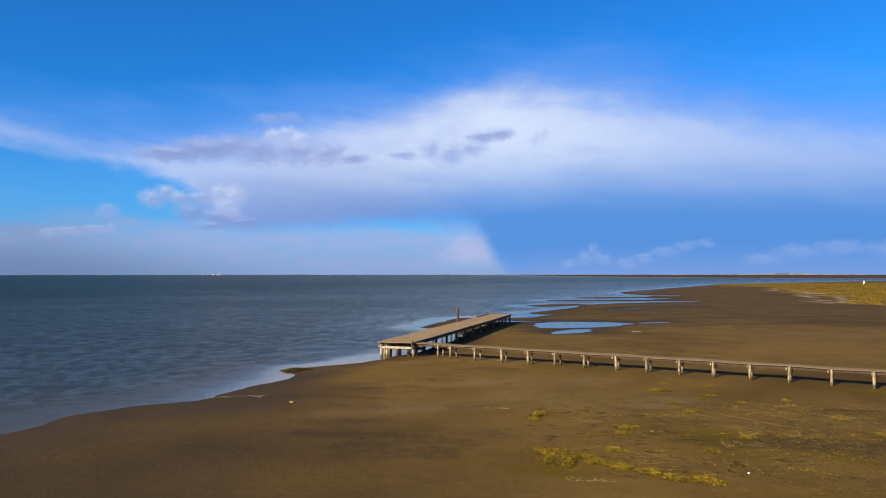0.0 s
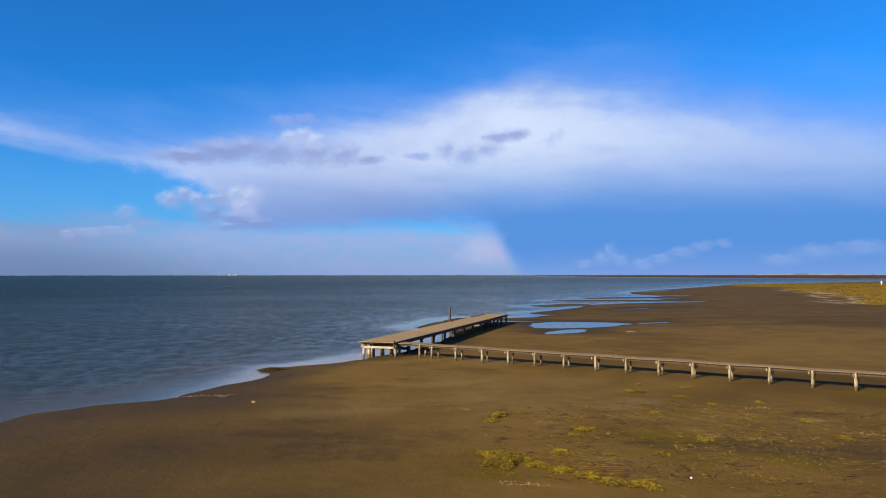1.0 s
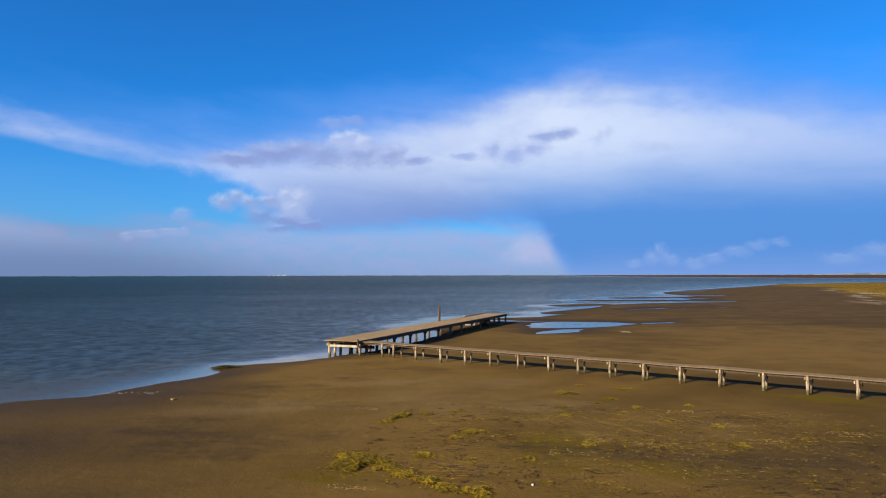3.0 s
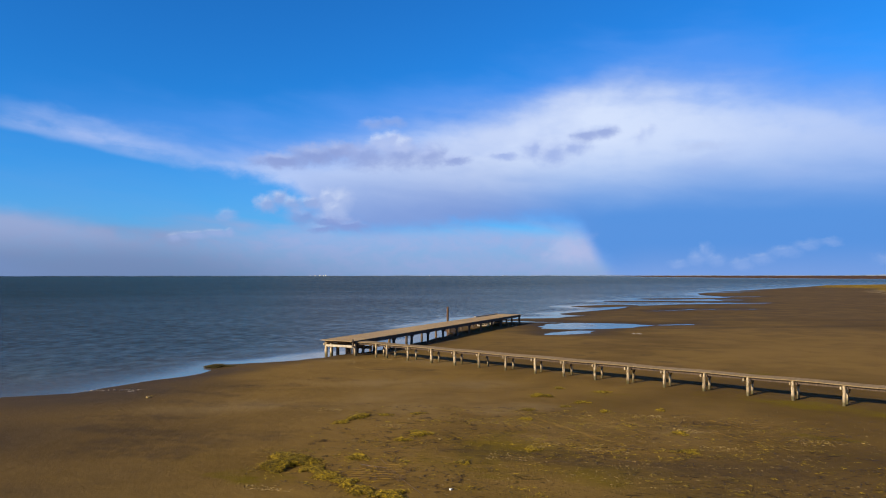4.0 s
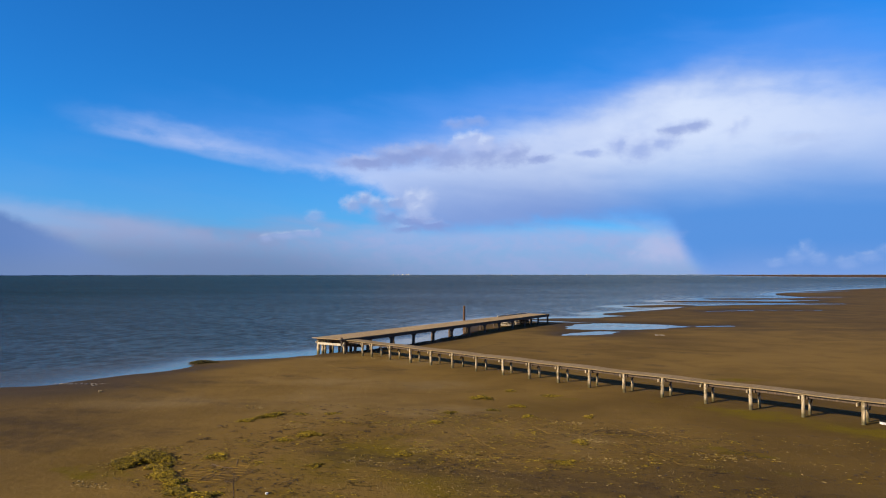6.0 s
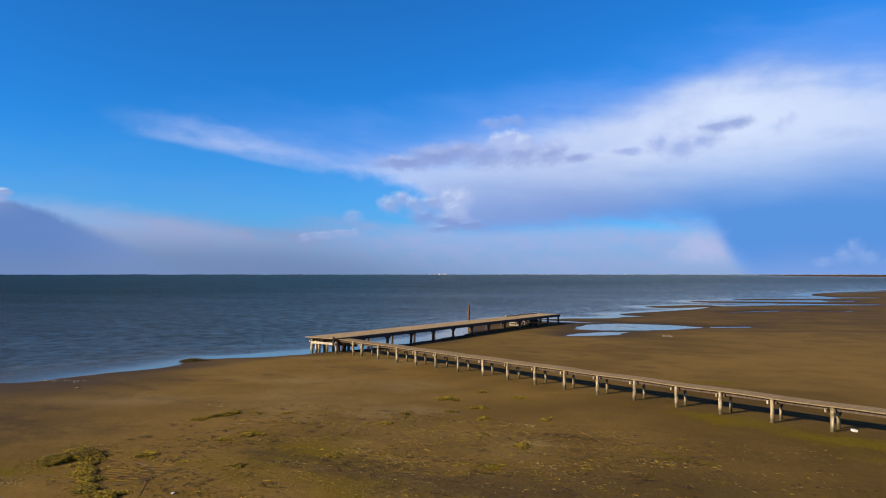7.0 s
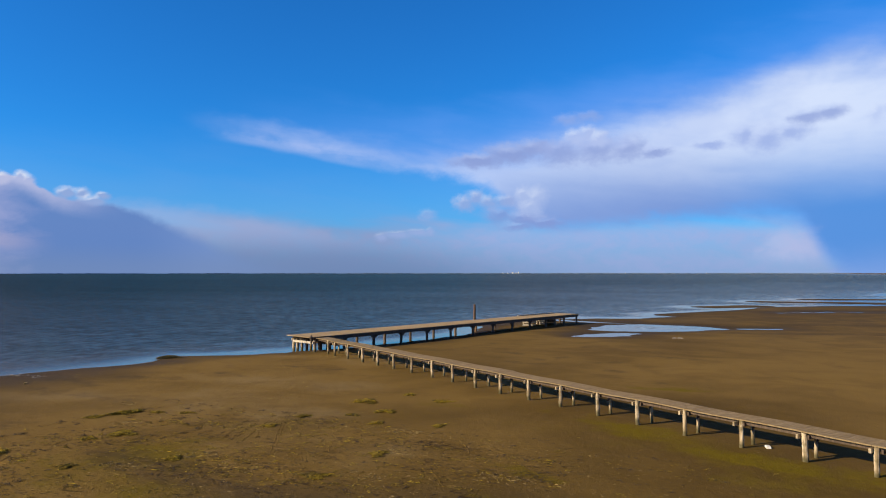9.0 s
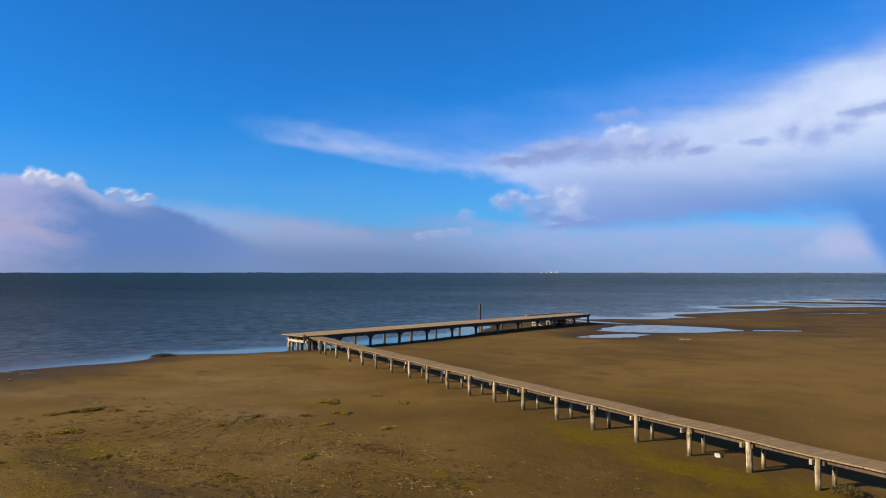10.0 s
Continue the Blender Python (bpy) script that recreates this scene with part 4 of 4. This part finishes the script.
heap(13.1, 38.4, 0.40, 0.42, 0, 260, 0.06, WEED_DARK, "small clump of dark seaweed on sand", 12)
heap(13.1, 36.0, 0.45, 0.34, 0, 200, 0.05, WEED, "thin tuft of yellowish seaweed beside tracks", 35)
heap(17.3, 44.9, 0.75, 0.40, 10, 320, 0.05, WEED_DARK, "thin patch of yellowish seaweed on sand", 13)
heap(14.8, 45.9, 0.40, 0.40, 0, 200, 0.05, WEED, "small tuft of yellowish seaweed on sand", 14)
heap(17.0, 38.7, 0.42, 0.40, 0, 200, 0.05, WEED_DARK, "small clump of dark seaweed on sand", 15)
heap(19.8, 39.3, 0.30, 0.40, 0, 160, 0.05, WEED, "small tuft of yellowish seaweed on sand", 36)
heap(13.5, 30.2, 0.45, 0.40, 20, 260, 0.05, WEED, "patch of bright yellow seaweed on sand", 16)
heap(19.8, 34.0, 0.45, 0.50, 20, 300, 0.05, WEED, "patch of bright yellow seaweed on sand", 37)
heap(11.0, 27.8, 0.40, 0.30, 0, 180, 0.05, WEED_DARK, "patch of mottled dark seaweed on sand", 17)
heap(6.1, 36.1, 0.55, 0.22, 10, 160, 0.04, WEED_DARK, "thin scrap of dark seaweed on sand", 38)
heap(7.6, 36.5, 0.55, 0.26, 20, 180, 0.04, WEED_DARK, "thin scrap of dark seaweed on sand", 39)
heap(19.4, 30.6, 0.70, 0.40, 10, 300, 0.05, WEED_DARK, "loose dark seaweed on brown sand", 18)
heap(-11.6, 53.2, 1.5, 0.7, 15, 1500, 0.20, WEED_OLD, "dark weed bank on a small spit", 20)


def scatter(name, n, area, material, label, category, size, seed, strands=True, thin=0.0):
    """Many small scraps over an area (x0, x1, y0, y1), in drifts."""
    rng = random.Random(seed)
    x0, x1, y0, y1 = area
    xs = []
    while len(xs) < n:
        x, y = rng.uniform(x0, x1), rng.uniform(y0, y1)
        k = noise.noise(Vector((x * 0.16, y * 0.55, seed))) + 0.6 * noise.noise(Vector((x * 0.7, y * 1.6, seed + 5)))
        if k > thin + rng.uniform(-0.15, 0.25):
            xs.append((x, y))
    zs = ground_height(np.array([p[0] for p in xs]), np.array([p[1] for p in xs]))[0]
    verts, faces = [], []
    for (x, y), z in zip(xs, zs):
        s = size * rng.choice((0.5, 0.7, 1.0, 1.0, 1.6))
        if strands:
            for _ in range(rng.randrange(2, 6)):
                strand(verts, faces, rng, x + rng.gauss(0, s), y + rng.gauss(0, s * 0.6), float(z) + 0.004, s * rng.uniform(0.8, 1.8), s * 0.14, s * 0.2)
        else:
            k, a = len(verts), rng.uniform(0, 3.14)
            c, d = math.cos(a), math.sin(a)
            lx, ly = s * rng.uniform(0.8, 2.6), s * rng.uniform(0.2, 0.5)
            for u, v in ((-1, -0.6), (0.3, -1), (1, 0.2), (0.1, 1), (-0.9, 0.5)):
                verts.append((x + (u * lx * c - v * ly * d) * 0.5, y + (u * lx * d + v * ly * c) * 0.5, float(z)))
            verts.append((x, y, float(z) + s * 0.34))
            faces += [(k + i, k + (i + 1) % 5, k + 5) for i in range(5)]
    return stuff(name, verts, faces, material, label, category)


scatter("seaweed_scraps", 1100, (4, 26, 26, 40), WEED_DARK, "scattered dark seaweed scraps over the sand", "seaweed", 0.065, 3, thin=0.1)
scatter("seaweed_scraps", 420, (6, 40, 22, 38), WEED, "scattered yellow-green seaweed scraps over the sand", "seaweed", 0.055, 9, thin=0.1)
scatter("seaweed_scraps", 160, (-12, 14, 34, 52), WEED_DARK, "sparse dark seaweed scraps over the sand", "seaweed", 0.06, 14, thin=0.2)
CHALK = leafy("white_shells", (0.16, 0.135, 0.10), (0.46, 0.41, 0.33))
BITS = leafy("dark_bits", (0.016, 0.010, 0.004), (0.075, 0.045, 0.014))
scatter("wrack_bits", 1500, (4, 27, 24, 39), BITS, "dark brown wrack bits strewn over the sand", "seaweed", 0.075, 19, thin=0.02)
scatter("wrack_bits", 800, (19, 32, 26, 38), BITS, "dark brown wrack bits strewn beside the boardwalk", "seaweed", 0.05, 21, thin=0.12)
scatter("yellow_bits", 800, (6, 25, 24, 36), WEED, "small yellow weed bits strewn over the sand", "seaweed", 0.075, 23, thin=0.12)
scatter("shell_litter", 1300, (9, 24, 24, 39), SHELL, "pale broken shells and straw scattered on sand", "shells", 0.040, 5, strands=False, thin=0.18)
scatter("shell_litter", 60, (24.3, 25.3, 86.8, 87.9), CHALK, "pale shell patch on the wet flat", "shells", 0.10, 41, strands=False, thin=-0.4)
scatter("shell_litter", 260, (20, 33, 25, 38), SHELL, "pale broken shells and straw beside the boardwalk", "shells", 0.045, 42, strands=False, thin=0.22)
scatter("shell_litter", 120, (22, 44, 20, 38), SHELL, "pale broken shells scattered on sand", "shells", 0.042, 6, strands=False, thin=0.28)
scatter("shell_litter", 110, (-14.6, -10.8, 41.4, 43.0), CHALK, "white shells washed up along the shore", "shells", 0.075, 7, strands=False, thin=-0.1)
scatter("shell_litter", 160, (-4, 5, 56, 59.5), SHELL, "pale shell gravel beside the pier", "shells", 0.06, 8, strands=False, thin=-0.1)
for k, (x0, x1, y0, y1) in enumerate(((10, 13.4, 34.6, 35.3), (13.4, 14.6, 30.5, 31.4), (15.4, 17.2, 29.9, 31.3), (19.6, 20.9, 34.2, 35.0), (11.8, 13.6, 28.4, 29.4),
                                      (18.0, 19.6, 37.4, 38.1), (20.0, 21.6, 30.9, 31.8), (24.2, 26.2, 32.5, 33.6), (4.3, 6.0, 23.6, 24.3), (6.3, 8.0, 33.2, 33.9), (2.2, 3.6, 36.6, 37.4))):
    scatter("straw_litter", 110, (x0, x1, y0, y1), SHELL, "pale straw washed into a line on sand", "straw", 0.050, 60 + k, strands=False, thin=-0.2)
scatter("reed_litter", 420, (7.3, 9.3, 25.2, 26.9), leafy("reed_bits", (0.07, 0.042, 0.014), (0.22, 0.14, 0.055)), "grey broken reed litter beside seaweed", "litter", 0.045, 15, thin=-0.3)


def ridges(lines, label, seed):
    """Thin raised edges of old drag marks and wheel ruts in the sand, all in one mesh."""
    rng = random.Random(seed)
    verts, faces = [], []
    for (x0, y0), (x1, y1), wide, high in lines:
        n = max(4, int(math.hypot(x1 - x0, y1 - y0) / 0.22))
        nx, ny = -(y1 - y0), x1 - x0
        q = math.hypot(nx, ny)
        nx, ny = nx / q, ny / q
        bend, k = rng.uniform(-0.15, 0.15), len(verts)
        pts = []
        for i in range(n + 1):
            t = i / n
            o = bend * math.sin(3.1416 * t) + rng.uniform(-0.02, 0.02)
            pts.append((x0 + (x1 - x0) * t + nx * o, y0 + (y1 - y0) * t + ny * o))
        zs = ground_height(np.array([p[0] for p in pts]), np.array([p[1] for p in pts]))[0]
        for i, ((x, y), z) in enumerate(zip(pts, zs)):
            w = wide * rng.uniform(0.6, 1.3) * min(1.0, 0.2 + 4 * i / n, 0.2 + 4 * (n - i) / n)
            h = high * rng.uniform(0.0, 1.0)
            verts += [(x - nx * w, y - ny * w, z - 0.012), (x, y, z + h), (x + nx * w, y + ny * w, z - 0.012)]
        for i in range(n):
            a = k + 3 * i
            faces += [(a, a + 1, a + 4, a + 3), (a + 1, a + 2, a + 5, a + 4)]
    return stuff("sand_ridges", verts, faces, SAND, label, "ruts")


ruts = [((12.24, 38.22), (16.3, 32.1), 0.06, 0.024), ((12.36, 38.26), (16.44, 32.16), 0.04, 0.016), ((-0.7, 54.0), (1.9, 51.4), 0.04, 0.018), ((9.6, 38.4), (9.9, 37.2), 0.06, 0.02)]
for k in range(6):
    ruts.append(((11.1 + 0.30 * k, 36.9 - 0.35 * (k % 2)), (12.5 + 0.34 * k, 33.0 + 0.4 * (k % 3)), 0.035, 0.013))
for k in range(4):
    ruts.append(((14.3 + 0.42 * k, 37.9 - 0.3 * k), (17.8 + 0.36 * k, 33.4 + 0.2 * k), 0.035, 0.012))
ruts += [((17.5, 36.6), (18.5, 35.1), 0.045, 0.02), ((21.7, 37.2), (22.9, 35.4), 0.05, 0.024), ((22.5, 37.0), (24.2, 36.0), 0.045, 0.02), ((17.1, 35.3), (18.1, 33.3), 0.045, 0.02), ((21.3, 34.4), (23.7, 31.4), 0.04, 0.018)]
ridges(ruts, "low crooked ridges of old ruts in the sand", 71)
ripples = []
for k in range(15):
    y = 24.9 + 0.14 * k
    cut = 0.5 * abs(k - 7) / 7
    ripples += [((7.1 + cut, y), (8.1, y + 0.16), 0.05, 0.030), ((8.05, y + 0.10), (9.3 - cut, y + 0.30), 0.05, 0.030)]
ridges(ripples, "patch of small wave ripples in damp sand", 73)


def stick(points, r, material, label, seed):
    """A crooked stick along points (x, y)."""
    rng = random.Random(seed)
    bm = bmesh.new()
    loops = []
    n = len(points)
    for i, (x, y) in enumerate(points):
        z = floor_at(x, y) + r * 0.6
        k = r * (1 - 0.5 * i / n)
        a = math.atan2(points[min(i + 1, n - 1)][1] - points[max(i - 1, 0)][1], points[min(i + 1, n - 1)][0] - points[max(i - 1, 0)][0])
        loops.append([bm.verts.new((x - math.sin(a) * k * math.cos(q), y + math.cos(a) * k * math.cos(q), z + k * math.sin(q))) for q in (0, 1.05, 2.09, 3.14, 4.19, 5.24)])
    for a, b in zip(loops, loops[1:]):
        for i in range(6):
            bm.faces.new((a[i], a[(i + 1) % 6], b[(i + 1) % 6], b[i]))
    bm.faces.new(loops[0][::-1])
    bm.faces.new(loops[-1])
    bmesh.ops.recalc_face_normals(bm, faces=bm.faces)
    return tagged(part("driftwood_stick", bm, material), label, "driftwood")


stick([(7.9, 27.9), (8.4, 27.0), (8.8, 26.2), (9.5, 25.1), (10.1, 24.2), (10.5, 23.4)], 0.009, BEAM, "long thin dark driftwood stick lying on sand", 1)
stick([(7.4, 27.0), (8.0, 26.8), (8.4, 26.75)], 0.018, BEAM, "short dark twig lying on sand", 2)


def stone(x, y, size, material, name, label, category, seed):
    rng = random.Random(seed)
    bm = bmesh.new()
    bmesh.ops.create_icosphere(bm, subdivisions=2, radius=0.5)
    for v in bm.verts:
        v.co *= 1 + rng.uniform(-0.06, 0.06)
        v.co = Vector(max(-0.4, min(0.4, c * 1.5)) for c in v.co)
        v.co = Vector((v.co.x * size[0] * 1.25, v.co.y * size[1] * 1.25, v.co.z * size[2] * 1.25))
    ob = part(name, bm, material)
    ob.location, ob.rotation_euler = (x, y, floor_at(x, y) + size[2] * 0.44), (0, 0, rng.uniform(0, 3))
    return tagged(ob, label, category)


stone(32.96, 41.52, (0.30, 0.16, 0.09), WHITE, "foam_block", "off-white foam block lying under the boardwalk", "float", 4)
stone(11.0, 24.6, (0.07, 0.07, 0.05), WHITE, "pebble", "small white pebble on bare sand", "pebble", 5)
stone(-8.7, 39.3, (0.34, 0.16, 0.08), SHELL, "stone", "flat pale stone half sunk in sand", "stone", 6)
stone(9.6, 31.3, (0.14, 0.07, 0.04), SHELL, "pebble", "small pale pebble beside seaweed", "pebble", 7)
stone(7.5, 35.1, (0.08, 0.06, 0.04), SHELL, "pebble", "small pale pebble beside seaweed", "pebble", 8)

# broken crates stranded under the pier
def crate(x, y, wide, high, turn, material, label):
    """A battered open frame of boards, standing on edge."""
    c = thing("wooden_crate", label, "crate", (x, y, floor_at(x, y)))
    place = lambda u, v, z: Matrix.Rotation(radians(turn), 4, "Z") @ Matrix.Translation((u, v, z))
    for v in (-0.3, 0.3):
        for z in (0.08, high * 0.55, high - 0.08):
            share("board", box_mesh("board", (wide, 0.05, 0.16), material, 0.008), c, place(0, v, z))
        for u in (-wide / 2 + 0.06, 0.1, wide / 2 - 0.06):
            share("upright", box_mesh("upright", (0.10, 0.06, high), material, 0.008), c, place(u, v * 0.8, high / 2))
    for u in (-wide / 2 + 0.08, wide / 2 - 0.08):
        share("end_board", box_mesh("end_board", (0.05, 0.55, 0.18), material, 0.008), c, place(u, 0, high - 0.2))


crate(5.4, 97.0, 1.7, 0.75, 15, PALE, "bleached broken wooden crate stranded under the pier")
crate(6.2, 99.6, 1.3, 0.7, 70, PALE, "tilted bleached crate frame under the pier")
crate(7.2, 100.6, 1.1, 0.6, 40, BEAM, "dark broken crate in the pier's shade")

# dry bush at a post foot
rng = random.Random(31)
verts, faces = [], []
for _ in range(200):
    a, t = rng.uniform(0, 6.283), rng.random() ** 0.7
    r = 0.36 * t
    x, y = 37.0 + r * math.cos(a) * 1.3, 38.55 + r * math.sin(a)
    z = floor_at(36.9, 38.7) + rng.uniform(0, 0.26) * (1 - t * 0.7)
    strand(verts, faces, rng, x, y, z, rng.uniform(0.12, 0.3), 0.012, rng.uniform(0.02, 0.15))
stuff("beach_scrub", verts, faces, WEED_OLD, "low dark olive scrub at a boardwalk post", "scrub")

# ---------------------------------------------------------------- far things
rng = random.Random(47)
xs = []
while len(xs) < 9000:
    d = 150 + 420 * rng.random() ** 1.4
    a = radians(rng.uniform(46, 68))
    xs.append((d * math.cos(a), d * math.sin(a)))
px, py = np.array([p[0] for p in xs]), np.array([p[1] for p in xs])
inside = distance(MARSH, px, py) + lattice(px / 14, py / 14, 22) * 8
pz = ground_height(px, py)[0]
verts, faces = [], []
for x, y, z, k in zip(px, py, pz, inside):
    if k < 3:
        continue
    h = rng.uniform(0.12, 0.32)
    for _ in range(4):
        a, w = rng.uniform(0, 6.283), rng.uniform(0.12, 0.35)
        i = len(verts)
        ox, oy = x + rng.gauss(0, 0.3), y + rng.gauss(0, 0.3)
        verts += [(ox - w * math.cos(a), oy - w * math.sin(a), z - 0.02), (ox + w * math.cos(a), oy + w * math.sin(a), z - 0.02),
                  (ox + rng.uniform(-0.2, 0.2), oy + rng.uniform(-0.2, 0.2), z + h)]
        faces.append((i, i + 1, i + 2))
stuff("marsh_grass", verts, faces, GRASS, "low olive-yellow marsh grass along the far shore", "grass")

marker = thing("marker_board", "white marker board on a post in marsh grass", "marker", (271.5, 436.5, floor_at(271.5, 436.5)))
share("post", box_mesh("post", (0.25, 0.25, 1.4), WHITE, 0.02), marker, Matrix.Translation((0, 0, 0.7)))
share("board", box_mesh("board", (0.9, 0.15, 1.5), WHITE, 0.02), marker, Matrix.Translation((0, -0.22, 1.9)) @ Matrix.Rotation(radians(-32), 4, "Z"))

# far shore's wood, with the air's blue-grey haze put into its colour
HAZY = Mat("haze_blue_wood", 0.95, 0.05)
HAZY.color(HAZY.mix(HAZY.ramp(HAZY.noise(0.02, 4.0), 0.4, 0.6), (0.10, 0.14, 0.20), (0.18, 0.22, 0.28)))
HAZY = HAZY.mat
verts, faces = [], []
n = 900
for i in range(n):
    a = radians(50 + 108 * i / (n - 1))
    r = 4560
    deg = 90 - math.degrees(a)
    h = 2.5 + 2.2 * noise.noise(Vector((i * 0.05, 0, 0))) + 1.6 * noise.noise(Vector((i * 0.31, 4, 0)))
    h += 13 * max(0.0, 1 - abs(deg - 27) / 5) * (0.7 + 0.3 * noise.noise(Vector((i * 0.2, 9, 0))))
    for d, z in ((0, -1.0), (0, WATER + max(0.6, h)), (40, WATER + max(0.6, h)), (40, -1.0)):
        verts.append(((r + d) * math.cos(a), (r + d) * math.sin(a), z))
for i in range(n - 1):
    for k in range(3):
        faces.append((4 * i + k, 4 * i + k + 1, 4 * i + k + 5, 4 * i + k + 4))
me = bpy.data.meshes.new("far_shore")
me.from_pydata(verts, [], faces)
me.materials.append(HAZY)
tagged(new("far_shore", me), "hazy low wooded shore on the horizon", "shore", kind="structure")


def far_house(x, y, w, h, name, label):
    """A plain pale building with a pitched roof, far across the bay."""
    t = thing(name, label, "building", (x, y, WATER), "buildings across the bay")
    turn = Matrix.Rotation(math.atan2(y, x) + radians(90), 4, "Z")
    share("wall", box_mesh("wall", (w, w * 0.7, h), WHITE, 0.05), t, turn @ Matrix.Translation((0, 0, h / 2)))
    bm = bmesh.new()
    vs = [bm.verts.new(p) for p in ((-w * 0.53, -w * 0.4, h), (w * 0.53, -w * 0.4, h), (w * 0.53, w * 0.4, h), (-w * 0.53, w * 0.4, h), (-w * 0.53, 0, h * 1.35), (w * 0.53, 0, h * 1.35))]
    for f in ((0, 1, 5, 4), (2, 3, 4, 5), (0, 4, 3), (1, 2, 5), (3, 2, 1, 0)):
        bm.faces.new([vs[i] for i in f])
    part("roof", bm, PALE, t).matrix_local = turn


for off, w, h in ((-62, 5, 4), (-30, 6, 4), (0, 9, 6), (24, 6, 4), (38, 7, 7)):
    a = radians(108.8) - off / 4480
    far_house(4480 * math.cos(a), 4480 * math.sin(a), w, h, "far_building", "white building on the far shore of the bay")
for deg, w, h in ((99.6, 5, 3), (93.4, 4, 3)):
    a = radians(deg)
    far_house(4480 * math.cos(a), 4480 * math.sin(a), w, h, "far_building", "small pale building on the far shore of the bay")
